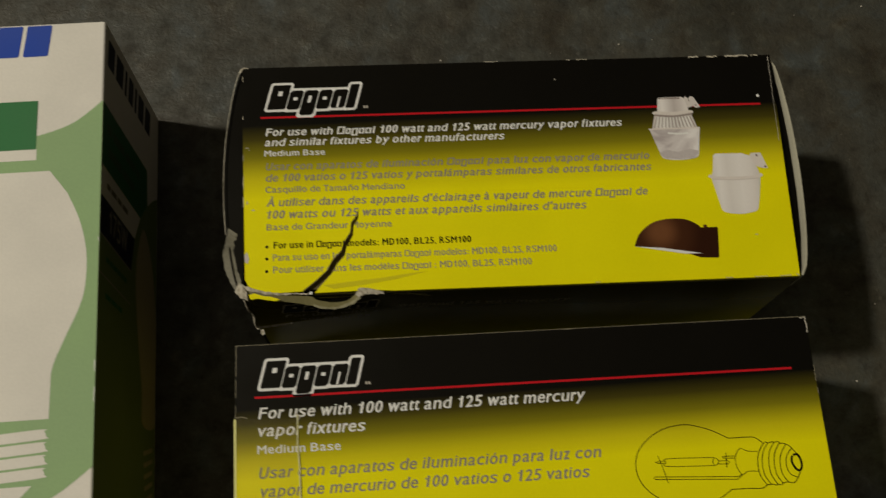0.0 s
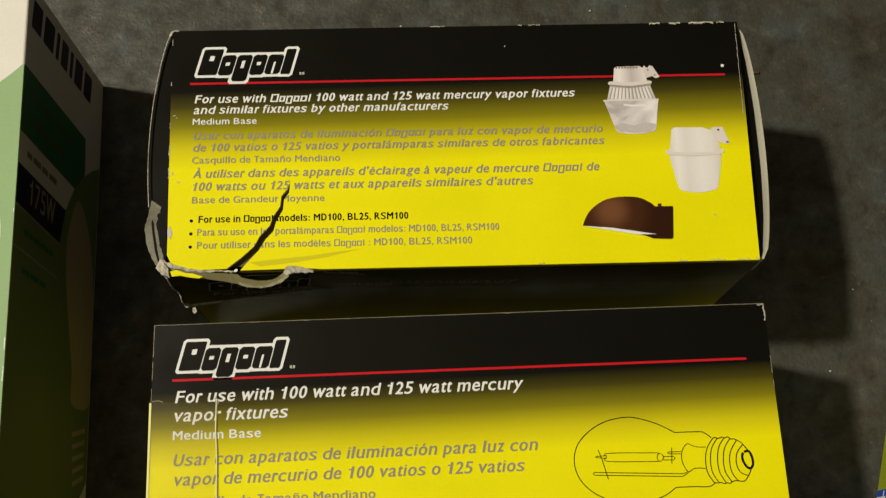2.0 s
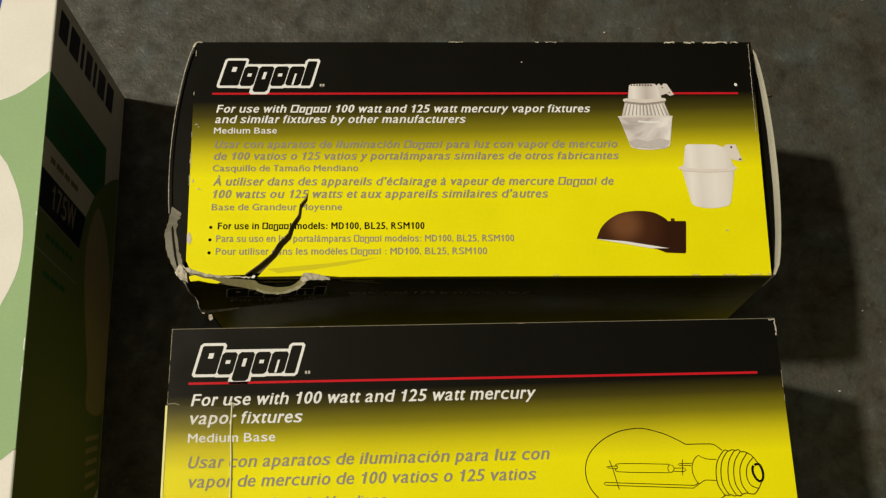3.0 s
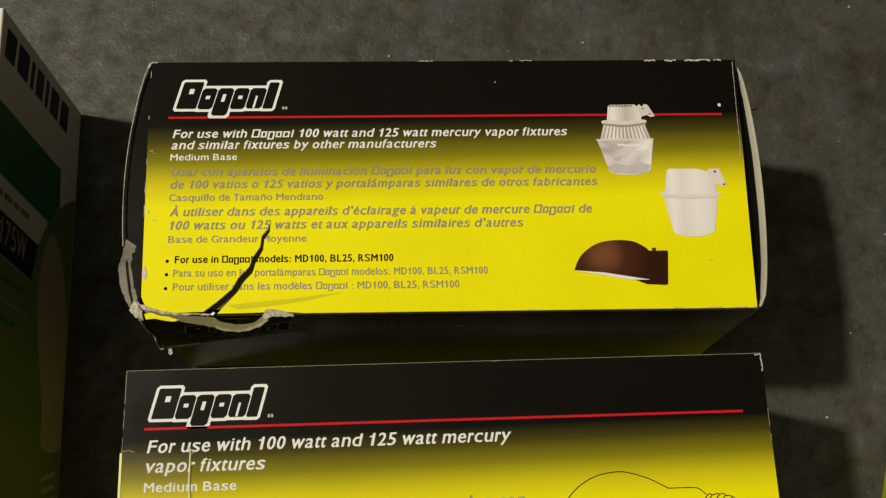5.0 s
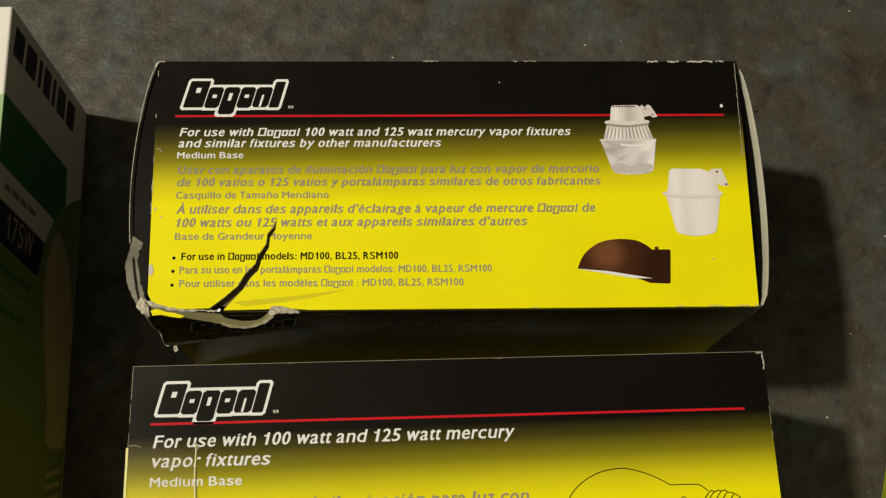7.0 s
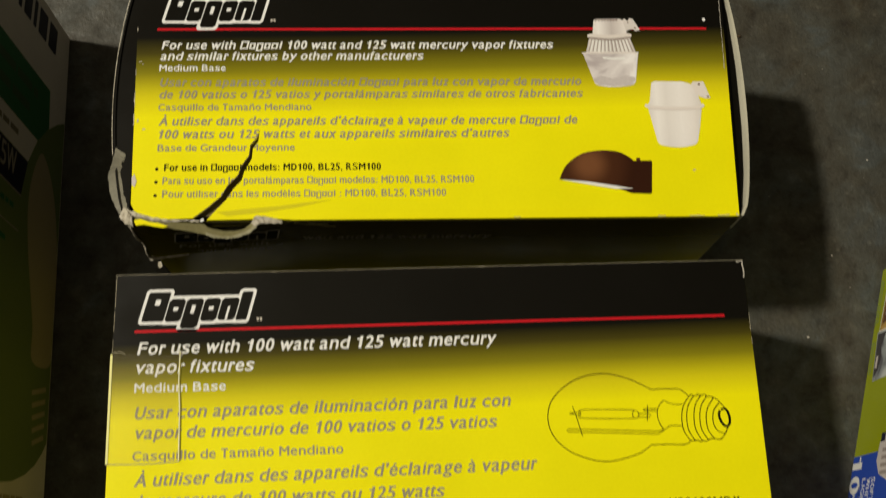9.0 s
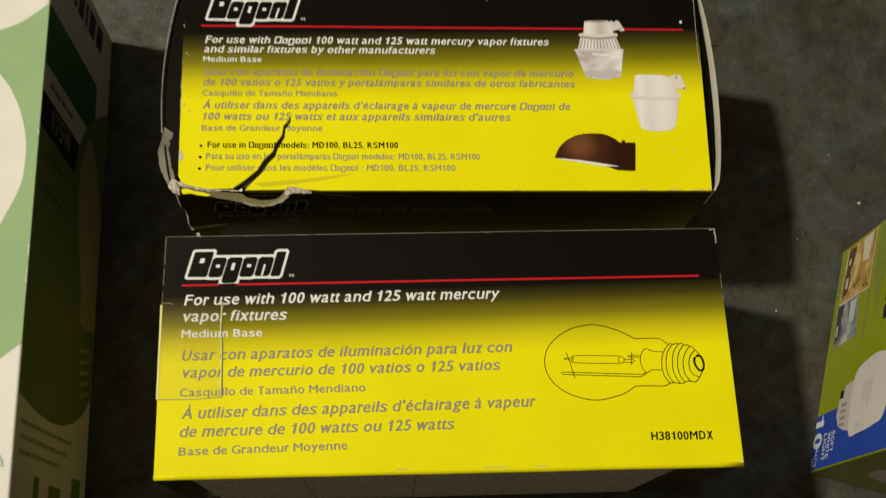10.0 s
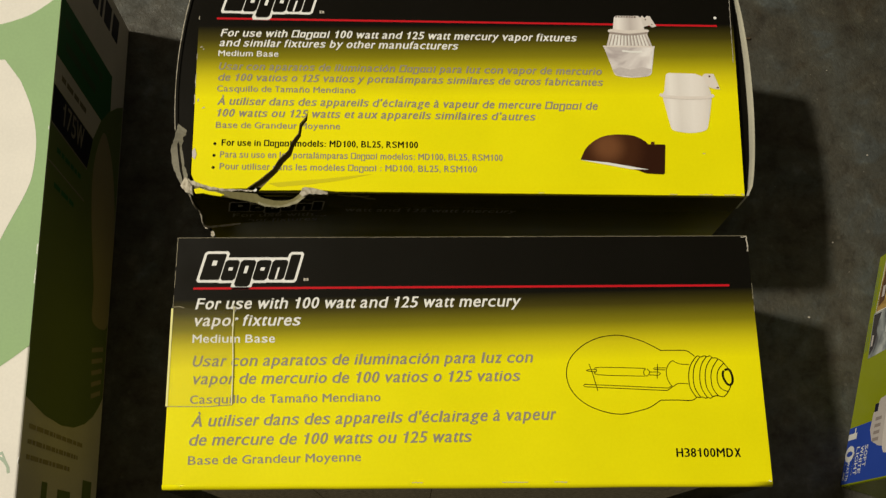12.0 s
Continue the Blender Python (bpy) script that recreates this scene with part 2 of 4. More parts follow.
def spline(points, steps=6, closed=False):
    """A smooth line through the points."""
    pts = [Vector(p) for p in points]
    n, out = len(pts), []
    for i in range(n if closed else n - 1):
        if closed:
            a, b, c, d = (pts[(i + k - 1) % n] for k in range(4))
        else:
            a, b, c, d = pts[max(i - 1, 0)], pts[i], pts[i + 1], pts[min(i + 2, n - 1)]
        for s in range(steps):
            t = s / steps
            out.append(0.5 * (2 * b + (c - a) * t + (2 * a - 5 * b + 4 * c - d) * t * t + (3 * b - a - 3 * c + d) * t ** 3))
    if not closed:
        out.append(pts[-1])
    return [tuple(p) for p in out]


def strokes(m, lines, width, lift=LIFT):
    """Drawn lines of even width, all in one mesh."""
    bm = bmesh.new()
    for line in lines:
        lift += 0.004
        pts = [Vector((p[0], p[1], 0)) for p in line]
        rows = []
        for i, p in enumerate(pts):
            d = pts[min(i + 1, len(pts) - 1)] - pts[max(i - 1, 0)]
            side = Vector((-d.y, d.x, 0)).normalized() * width / 2
            rows.append([bm.verts.new(p + s * side + Vector((0, 0, lift))) for s in (-1, 1)])
        for a, b in zip(rows, rows[1:]):
            bm.faces.new((a[0], b[0], b[1], a[1]))
    bmesh.ops.recalc_face_normals(bm, faces=bm.faces[:])
    return put(bm, m)


def slab(m, outline, z0, z1, bevel=0.0):
    """A sheet of card with that outline, from z0 to z1."""
    bm = bmesh.new()
    low = [bm.verts.new((x, y, z0)) for x, y in outline]
    f = bm.faces.new(low)
    top = bmesh.ops.extrude_face_region(bm, geom=[f])["geom"]
    bmesh.ops.translate(bm, verts=[v for v in top if isinstance(v, bmesh.types.BMVert)], vec=(0, 0, z1 - z0))
    bmesh.ops.recalc_face_normals(bm, faces=bm.faces[:])
    if bevel:
        bmesh.ops.bevel(bm, geom=bm.edges[:], offset=bevel, segments=2, affect="EDGES", profile=0.5)
    bmesh.ops.triangulate(bm, faces=[f for f in bm.faces if len(f.verts) > 4])
    return put(bm, m)


def glyphs(body, shear, weight):
    """The built-in font's outline of a piece of text as a flat mesh, 1 high, and its extent in x."""
    curve = bpy.data.curves.new("lettering", "FONT")
    curve.body, curve.shear, curve.offset, curve.resolution_u = body, shear, weight, 3
    curve.fill_mode = "FRONT"
    ob = bpy.data.objects.new("lettering", curve)
    mesh = ob.to_mesh()
    bm = bmesh.new()
    bm.from_mesh(mesh)
    ob.to_mesh_clear()
    bpy.data.objects.remove(ob)
    bpy.data.curves.remove(curve)
    xs = [v.co.x for v in bm.verts] or [0.0]
    return bm, min(xs), max(xs)


# Advance widths of a bold grotesque, in thousandths of the type size.
WIDTHS = {278: " ,.'Iijl", 333: ":ft-", 389: "r", 500: "z", 556: "0123456789Jaceksvxy", 611: "FLTZbdghnopqu", 667: "EPSVXY",
          722: "ABCDHKNRU", 778: "GOQw", 833: "M", 889: "m", 944: "W"}
WIDE = {ch: w / 1000 for w, group in WIDTHS.items() for ch in group}
PLAIN = {"\u00f3": "o", "\u00f1": "n", "\u00e1": "a", "\u00e9": "e", "\u00c0": "A", "\u00e0": "a", "\u00e8": "e"}
CAP, XH, DESC = 0.718, 0.532, 0.205


@functools.lru_cache(maxsize=None)
def glyph_shape(ch):
    """One character of the built-in font: its corners, its faces and its extent."""
    bm, lo, hi = glyphs(ch, 0.0, 0.0)
    bm.verts.index_update()
    pts = [(v.co.x, v.co.y) for v in bm.verts]
    tris = [tuple(v.index for v in f.verts) for f in bm.faces]
    bm.free()
    ys = [y for _, y in pts]
    return pts, tris, lo, hi, min(ys), max(ys)


def bearings(ch):
    """Free room before and after a character."""
    if ch in "AVWYvwyx":
        return 0.012, 0.012
    if ch in "ftr":
        return (0.06 if ch == "r" else 0.02), 0.012
    if ch in "oceaqgdsOCGSQ023456789":
        return 0.04, 0.045
    return 0.068, 0.062


def blank_name(bm, x, tall_bar):
    """A name as six plain upright frames of the type's weight; returns where it ends."""
    for wide, foot, top, hollow in ((0.722, 0.0, CAP, True), (0.556, 0.0, XH, True), (0.611, -0.19, XH, True), (0.556, 0.0, XH, True), (0.611, 0.0, XH, True), (0.333, 0.0, 0.66, False)):
        a, b, w = x + 0.05, x + wide - 0.05, tall_bar
        boxes = [(a, foot, a + w, top), (b - w, foot, b, top), (a + w, foot, b - w, foot + 0.8 * w), (a + w, top - 0.8 * w, b - w, top)] if hollow else [(a + 0.05, foot, b - 0.05, top)]
        for x0, y0, x1, y1 in boxes:
            bm.faces.new([bm.verts.new((px, py, 0)) for px, py in rect(x0, y0, x1, y1)])
        x += wide
    return x


def lettering(name, m, body, x0, x1, y, tall, material, parent, shear=0.0, weight=0.118, hole=None, rise=0.0):
    """A printed line from x0 to x1 with capitals of that height and stems of that weight. A # in the text stands for a name,
    which becomes plain shapes."""
    font_cap, font_x, font_low, font_up = glyph_shape("H")[5], glyph_shape("x")[5], -glyph_shape("p")[4], glyph_shape("l")[5]
    font_stem = glyph_shape("l")[3] - glyph_shape("l")[2]
    bm, pen = bmesh.new(), 0.0
    for ch in body:
        if ch == "#":
            pen = blank_name(bm, pen, 0.9 * weight)
            continue
        plain = PLAIN.get(ch, ch)
        wide = WIDE[plain]
        if ch == " ":
            pen += wide
            continue
        if ch == "1":
            for p, q, r, t in ((0.24, 0.0, 0.24 + 1.1 * weight, CAP), (0.09, 0.49, 0.24, 0.58)):
                bm.faces.new([bm.verts.new((px, py, 0)) for px, py in rect(pen + p, q, pen + r, t)])
            pen += wide
            continue
        pts, tris, lo, hi, _, _ = glyph_shape(ch)
        before, after = bearings(plain)
        room = wide - before - after
        thin = plain in "Iil.,:'"
        if thin:
            room, before = 1.12 * weight, (wide - 1.12 * weight) / 2
        grow = 0.0 if thin else min(max(0.008, 0.5 * (weight - font_stem * room / max(hi - lo, 0.01))), 0.042)
        sx = (room - 2 * grow) / max(hi - lo, 0.01)
        small = plain.islower()

        def level(v):
            if not small:
                return v * CAP / font_cap
            if v < 0:
                return v * DESC / font_low
            return v * XH / font_x if v < font_x else XH + (v - font_x) * (CAP - XH) / (font_up - font_x)

        lift = 0.55 * grow
        for k, (dx, dy) in enumerate(((0, 0), (-grow, 0), (grow, 0), (0, -lift), (0, lift)) if grow else ((0, 0),)):
            vs = [bm.verts.new((pen + before + grow + (px - lo) * sx + dx, level(py) + dy, 0.003 * k)) for px, py in pts]
            for tri in tris:
                bm.faces.new([vs[i] for i in tri])
        pen += wide
    for v in bm.verts:
        v.co.x += shear * v.co.y
    lo, hi = min(v.co.x for v in bm.verts), max(v.co.x for v in bm.verts)
    for v in bm.verts:
        f = (v.co.x - lo) / (hi - lo)
        v.co = (x0 + f * (x1 - x0), y + rise * f + v.co.y * tall / CAP, LIFT + 0.02 + v.co.z)
    if hole:
        doomed = [f for f in bm.faces if inside(f.calc_center_median(), hole)]
        bmesh.ops.delete(bm, geom=doomed, context="FACES")
    return part(name, put(bm, m), material, parent)


def inside(p, outline):
    odd = False
    for (ax, ay), (bx, by) in zip(outline, outline[1:] + outline[:1]):
        if (ay > p.y) != (by > p.y) and p.x < ax + (p.y - ay) / (by - ay) * (bx - ax):
            odd = not odd
    return odd


def wear(m, ends, width, seed, cover, parent, material, lift=0.07, name="worn_edge"):
    """Rubbed edge: short uneven flakes of bare board along a line."""
    rng = random.Random(seed)
    (ax, ay), (bx, by) = ends
    length = math.hypot(bx - ax, by - ay)
    dx, dy = (bx - ax) / length, (by - ay) / length
    bm, s = bmesh.new(), 0.0
    while s < length:
        run = max(min(rng.uniform(0.5, 4.0), length - s), 0.05)
        if rng.random() < cover:
            n = max(3, int(run / 0.5))
            rim = [(s + run * k / n, rng.uniform(0.1, 0.6) * width) for k in range(n + 1)]
            back = [(a, b - rng.uniform(0.35, 0.9) * width) for a, b in rim]
            vs = [[bm.verts.new((ax + dx * a - dy * b, ay + dy * a + dx * b, lift)) for a, b in row] for row in (rim, back)]
            for k in range(n):
                bm.faces.new((vs[0][k], vs[1][k], vs[1][k + 1], vs[0][k + 1]))
        s += run
    bmesh.ops.recalc_face_normals(bm, faces=bm.faces[:])
    return tagged(part(name, put(bm, m), material, parent), kind="stuff")


def ribbon(m, rim, foot, thick=0.35):
    """A strip of torn board between two lines of 3D points, with thickness."""
    bm = bmesh.new()
    rows = [[bm.verts.new(p) for p in line] for line in (rim, foot)]
    for k in range(len(rim) - 1):
        bm.faces.new((rows[0][k], rows[0][k + 1], rows[1][k + 1], rows[1][k]))
    bmesh.ops.recalc_face_normals(bm, faces=bm.faces[:])
    bmesh.ops.solidify(bm, geom=bm.faces[:], thickness=thick)
    return put(bm, m)


def sleeve(bm, x0, x1, y0, y1, z0, z1, t, r, skip_top=False):
    """A carton's four long panels folded from one sheet, t thick, open at both ends."""
    def ring(inset):
        k, pts = max(r - inset, 0.05), []
        for cy, cz, a0 in ((y0, z0, 180), (y1, z0, 270), (y1, z1, 0), (y0, z1, 90)):
            sy, sz = (1 if cy == y0 else -1), (1 if cz == z0 else -1)
            for s in range(4):
                a = radians(a0 + 30 * s)
                pts.append((cy + sy * (inset + k) + k * math.cos(a), cz + sz * (inset + k) + k * math.sin(a)))
        return pts
    outer, inner = ring(0), ring(t)
    loops = [[bm.verts.new((x, y, z)) for y, z in ring_] for x in (x0, x1) for ring_ in (outer, inner)]
    n = len(outer)
    for i in range(n):
        j = (i + 1) % n
        if skip_top and outer[i][1] > z1 - r - 0.01 and outer[j][1] > z1 - r - 0.01:
            continue
        bm.faces.new((loops[0][i], loops[2][i], loops[2][j], loops[0][j]))
        bm.faces.new((loops[1][i], loops[1][j], loops[3][j], loops[3][i]))
        bm.faces.new((loops[0][i], loops[0][j], loops[1][j], loops[1][i]))
        bm.faces.new((loops[2][i], loops[3][i], loops[3][j], loops[2][j]))
    bmesh.ops.recalc_face_normals(bm, faces=bm.faces[:])
    return bm


def end_flap(m, x, y0, y1, z0, z1, bulge, t=0.6, steps=14, ease=0.7):
    """A tucked end flap that bows outward (bulge has the sign of the side)."""
    bm = bmesh.new()
    rows = []
    for i in range(steps + 1):
        f = i / steps
        y = y0 + (y1 - y0) * f
        b = bulge * math.sin(math.pi * f) ** ease
        rows.append([bm.verts.new((x + k * t + b * h, y, z)) for z, h in ((z0, 0.2), (z1, 1.0)) for k in (0, 1)])
    for a, b in zip(rows, rows[1:]):
        for i, j in ((0, 1), (1, 3), (3, 2), (2, 0)):
            bm.faces.new((a[i], a[j], b[j], b[i]))
    for r in (rows[0], rows[-1]):
        bm.faces.new((r[0], r[1], r[3], r[2]))
    bmesh.ops.recalc_face_normals(bm, faces=bm.faces[:])
    return put(bm, m)


def front_fold(m, x0, x1, ys, top, r, steps=6, pieces=24, thick=0.4):
    """The rounded fold of a panel's long front edge, slightly wavy, turning down over the side."""
    bm, rows = bmesh.new(), []
    for i in range(pieces + 1):
        f = i / pieces
        x, y = x0 + (x1 - x0) * f, ys[0] + (ys[1] - ys[0]) * f
        k = r * (1 + 0.12 * noise.noise((f * 7.0, 3.1, 0.0)))
        rows.append([bm.verts.new((x, y - k * math.sin(a), top - k + k * math.cos(a)))
                     for a in (radians(100 * s / steps) for s in range(steps + 1))])
    for a, b in zip(rows, rows[1:]):
        for j in range(steps):
            bm.faces.new((a[j], a[j + 1], b[j + 1], b[j])).smooth = True
    bmesh.ops.recalc_face_normals(bm, faces=bm.faces[:])
    bmesh.ops.solidify(bm, geom=bm.faces[:], thickness=thick)
    return put(bm, m)


def block_mark(name, m, letters, x0, x1, y, tall, slant, grow, material, parent, lift=LIFT):
    """A trade mark as plain slanted blocks; letters give each block's width, foot and height in shares."""
    total = sum(w for w, _, _ in letters)
    unit, x = (x1 - x0) / total, x0
    for w, foot, height in letters:
        a, b = x + 0.05 * unit - grow, x + (w - 0.09) * unit + grow
        lo, hi = y + foot * tall - grow, y + height * tall + grow
        c = min(0.35, 0.3 * (b - a))
        ring = [(a + c, lo), (b - c, lo), (b, lo + c), (b, hi - c), (b - c, hi), (a + c, hi), (a, hi - c), (a, lo + c)]
        block = part(name, flat(m, [(px + slant * (py - y), py) for px, py in ring], lift), material, parent)
        x += w * unit
        lift += 0.002


ID = Matrix.Identity(4)

# ---- the room ----
def room_block(name, lo, hi, material, label, category):
    bm = bmesh.new()
    bmesh.ops.create_cube(bm, size=1.0)
    for v in bm.verts:
        v.co = [a + (c + 0.5) * (b - a) for a, b, c in zip(lo, hi, v.co)]
    ob = part(name, bm, material, None)
    return tagged(ob, label, category, kind="structure")


room_block("floor", (-2.6, -1.6, -0.1), (3.8, 2.2, 0), m_floor, "dark grey mottled concrete floor with fine grit", "floor")
# Added out of view: ceiling and walls, spaced to set the bounced light.
room_block("ceiling", (-2.6, -1.6, 2.7), (3.8, 2.2, 2.8), m_wall, "unseen ceiling, added to bounce the lamp light", "ceiling")
room_block("wall_north", (-2.7, 2.2, -0.1), (3.9, 2.3, 2.8), m_wall, "unseen wall, added to bounce the lamp light", "wall")
room_block("wall_south", (-2.7, -1.7, -0.1), (3.9, -1.6, 2.8), m_wall, "unseen wall, added to bounce the lamp light", "wall")
room_block("wall_west", (-2.7, -1.6, -0.1), (-2.6, 2.2, 2.8), m_wall, "unseen wall, added to bounce the lamp light", "wall")
room_block("wall_east", (3.8, -1.6, -0.1), (3.9, 2.2, 2.8), m_wall, "unseen wall, added to bounce the lamp light", "wall")

# ---- the torn lamp carton ----
torn = thing("lamp_carton", pose(0.0016, 0.0429, 0, 0, 0, -0.67),
             "black and yellow lamp carton, torn corner, lying on concrete floor", "carton", "lamp cartons")
TOP = face(0, 0, 60, (1, 0, 0), (0, 1, 0))
FRONT = face(0, -31.5, 30, (1, 0, 0), (0, 0, 1))
part("sleeve", put(sleeve(bmesh.new(), -70.3, 70.8, -31.4, 31.4, 0, 60, 0.6, 0.5, skip_top=True), ID), m_dark, torn, "dark olive printed card sides")
crack = [(-53.4, -31.6), (-51.0, -29.6), (-48.3, -26.6), (-46.8, -24.0), (-45.0, -22.0), (-44.4, -19.6), (-42.8, -16.6), (-42.6, -14.0), (-41.4, -12.2), (-41.2, -9.4),
         (-41.9, -11.6), (-43.2, -13.2), (-43.5, -15.8), (-45.2, -18.4), (-45.9, -20.6), (-48.2, -23.2), (-49.6, -25.8), (-52.6, -28.6), (-55.6, -31.0)]
crack_right = crack[:10]
crack_left = crack[10:]
outline = [(-71.6, 31.6), (71.6, 31.5), (70.5, -31.5), (-33.0, -31.6)] + [(-38.0, -31.2), (-45.0, -31.4)] + [(-52.6, -31.5)] + crack_right[1:] + crack_left + [(-62.0, -31.2), (-66.0, -30.8), (-69.0, -29.4), (-70.0, -27.4)]
torn_top = part("top_panel", slab(ID, outline, 59.4, 60), fade_torn, torn, "black panel fading to glossy yellow, split by a crack")
part("lining", slab(ID, rect(-69, -30.2, 69, 30.2), 58.3, 58.6), m_lining, torn, "dark card lining showing through the crack")
lip = [(x + dx, y) for (x, y), dx in zip(crack_left, (0, 0.05, 0.1, 0.12, 0.15, 0.1, 0.12, 0.1, 0))]
part("torn_edge", strokes(TOP, [lip], 0.25), m_inside, torn)

U_LINES = [
    ("For use with # 100 watt and 125 watt mercury vapor fixtures", -65.2, 29.1, 11.6, 2.1, "w", 0.2),
    ("and similar fixtures by other manufacturers", -65.3, -2.4, 8.7, 2.1, "w", 0.2),
    ("Medium Base", -65.4, -49.7, 5.85, 1.6, "w", 0),
    ("Usar con aparatos de iluminaci\u00f3n # para luz con vapor de mercurio", -65.0, 35.4, 1.9, 2.0, "g", 0.2),
    ("de 100 vatios o 125 vatios y portal\u00e1mparas similares de otros fabricantes", -65.0, 35.6, -1.25, 2.0, "g", 0.2),
    ("Casquillo de Tama\u00f1o Mendiano", -65.1, -29.2, -4.35, 1.65, "g", 0),
    ("\u00c0 utiliser dans des appareils d'\u00e9clairage \u00e0 vapeur de mercure # de", -64.8, 33.9, -8.1, 2.1, "g", 0.2),
    ("100 watts ou 125 watts et aux appareils similaires d'autres", -64.6, 17.6, -11.4, 2.1, "g", 0.2),
    ("Base de Grandeur Moyenne", -64.7, -32.9, -14.6, 1.65, "g", 0),
    ("For use in # models: MD100, BL25, RSM100", -62.9, -12.8, -19.5, 1.7, "b", 0),
    ("Para su uso en los portal\u00e1mparas # modelos: MD100, BL25, RSM100", -63.1, 8.9, -22.75, 1.7, "g", 0),
    ("Pour utiliser dans les mod\u00e8les # : MD100, BL25, RSM100", -63.0, 2.3, -26.0, 1.7, "g", 0),
]
INKS = {"w": m_white, "g": m_grey, "b": m_black}
for body, x0, x1, y, tall, tone, shear in U_LINES:
    lettering("printed_line", TOP, body, x0, x1, y, tall, INKS[tone], torn_top, shear, 0.152 if shear or tone == "b" else 0.132, hole=crack)
for y in (-19.0, -22.2, -25.5):
    part("bullet", flat(TOP, [(-64.6 + 0.42 * math.cos(a * 0.7854), y + 0.42 * math.sin(a * 0.7854)) for a in range(8)]), m_black, torn_top)
part("red_rule", bars(TOP, [(-66.5, 16.6, 67.0, 17.15)]), m_red, torn_top)
# the trade mark as six plain slanted blocks, each with its share of the width, its foot, its height and its slit
MARK = [(1.26, 0, 1.0, (0.40, 0.55, 0.64, 0.74)), (0.94, -0.02, 0.76, (0.36, 0.48, 0.66, 0.64)), (1.0, -0.26, 0.76, (0.38, 0.50, 0.60, 0.78)),
        (0.94, -0.02, 0.76, (0.36, 0.48, 0.66, 0.64)), (1.02, 0, 0.76, (0.44, 0.02, 0.57, 0.62)), (0.66, -0.01, 0.97, None)]


def trade_mark(m, x0, x1, y, tall, parent, rim=0.7, pale=None, slant=0.25):
    pale = pale or m_white
    unit = (x1 - x0) / sum(block[0] for block in MARK)
    x, lift = x0, LIFT
    for wide, foot, height, slit in MARK:
        a, b, lo, hi = x + 0.04 * unit, x + (wide - 0.04) * unit, y + foot * tall, y + height * tall

        def ring(grow, corner):
            c, l, r, d, u = min(corner, 0.3 * (b - a)), a - grow, b + grow, lo - grow, hi + grow
            box = [(l + c, d), (r - c, d), (r, d + c), (r, u - c), (r - c, u), (l + c, u), (l, u - c), (l, d + c)]
            return [(px + slant * (py - y), py) for px, py in box]
        part("mark_outline", flat(m, ring(rim, 0.55), lift), pale, parent)
        part("mark_block", flat(m, ring(0.04, 0.25 if height > 0.9 else 0.55), lift + 0.05), m_black, parent)
        if slit:
            q = [(a + fx * (b - a), lo + fy * (hi - lo)) for fx, fy in rect(*slit)]
            part("mark_slit", flat(m, [(px + slant * (py - y), py) for px, py in q], lift + 0.07), pale, parent)
        x += wide * unit
        lift += 0.002


trade_mark(TOP, -65.0, -41.7, 19.2, 7.0, torn_top)
part("mark_sign", bars(TOP, [(-39.4, 18.9, -38.9, 19.6), (-38.7, 18.9, -38.2, 19.6)]), m_palegrey, torn_top)
part("white_spot", flat(TOP, [(66.6 + 0.4 * math.cos(a * 0.7854), 19.3 + 0.45 * math.sin(a * 0.7854)) for a in range(8)]), m_white, torn_top)

PIC = TOP @ Matrix.Translation((0, -0.15, 0.03))
# picture: ribbed yard light
part("lamp_picture", flat(PIC, [(39.3, 19.2), (39.8, 19.6), (45.8, 19.7), (46.8, 18.9), (47.4, 15.3), (38.8, 15.1)]), m_lamp_ribbed, torn_top, "grey-white picture of a yard light cap")
part("lamp_picture_ribs", bars(PIC, [(39.7 + 0.72 * k, 19.1, 40.1 + 0.72 * k, 19.5) for k in range(8)], lift=0.09), m_brown, torn_top)
part("lamp_picture", flat(PIC, [(46.4, 19.2), (46.9, 19.8), (47.6, 19.1), (48.2, 19.8), (49.0, 19.6), (50.6, 16.6), (49.5, 16.3), (48.7, 16.9), (47.2, 16.4)], 0.06), m_lamp_plain, torn_top)
part("lamp_picture_ribs", bars(PIC, [(47.6, 18.4, 47.9, 18.8), (49.2, 17.0, 49.6, 17.3)], lift=0.09), m_brown, torn_top)
part("lamp_picture", flat(PIC, spline([(37.5, 15.1), (38.6, 15.6), (43.0, 15.3), (47.4, 15.7), (48.5, 15.2), (47.4, 14.5), (43.0, 14.2), (38.6, 14.4)], 4, True), 0.07), m_lampwhite, torn_top)
part("lamp_picture", strokes(PIC, [spline([(38.0, 14.5), (43.0, 14.0), (48.2, 14.6)], 4)], 0.6, 0.09), m_ribshade, torn_top)
part("lamp_picture", flat(PIC, [(38.0, 14.5), (47.9, 14.6), (49.2, 10.5), (36.9, 10.3)], 0.055), m_lamp_ribbed, torn_top)
part("lamp_picture_ribs", strokes(PIC, [[(38.6 + 0.80 * k, 14.0 - 0.2 * math.sin(k * 0.28)), (37.7 + 0.98 * k, 10.8)] for k in range(12)], 0.24, 0.07), m_ribshade, torn_top)
part("lamp_picture_highlights", strokes(PIC, [[(38.95 + 0.80 * k, 14.0 - 0.2 * math.sin(k * 0.28)), (38.1 + 0.98 * k, 10.8)] for k in range(11)], 0.26, 0.07), m_white, torn_top)
part("lamp_picture", flat(PIC, [(36.1, 10.6), (49.8, 10.7), (49.6, 9.6), (48.6, 2.8)] + spline([(48.6, 2.8), (47.6, 1.9), (43.6, 1.4), (39.6, 1.8), (38.6, 2.6)], 3)[1:] + [(36.5, 9.4)], 0.06), m_lamp_bowl, torn_top)
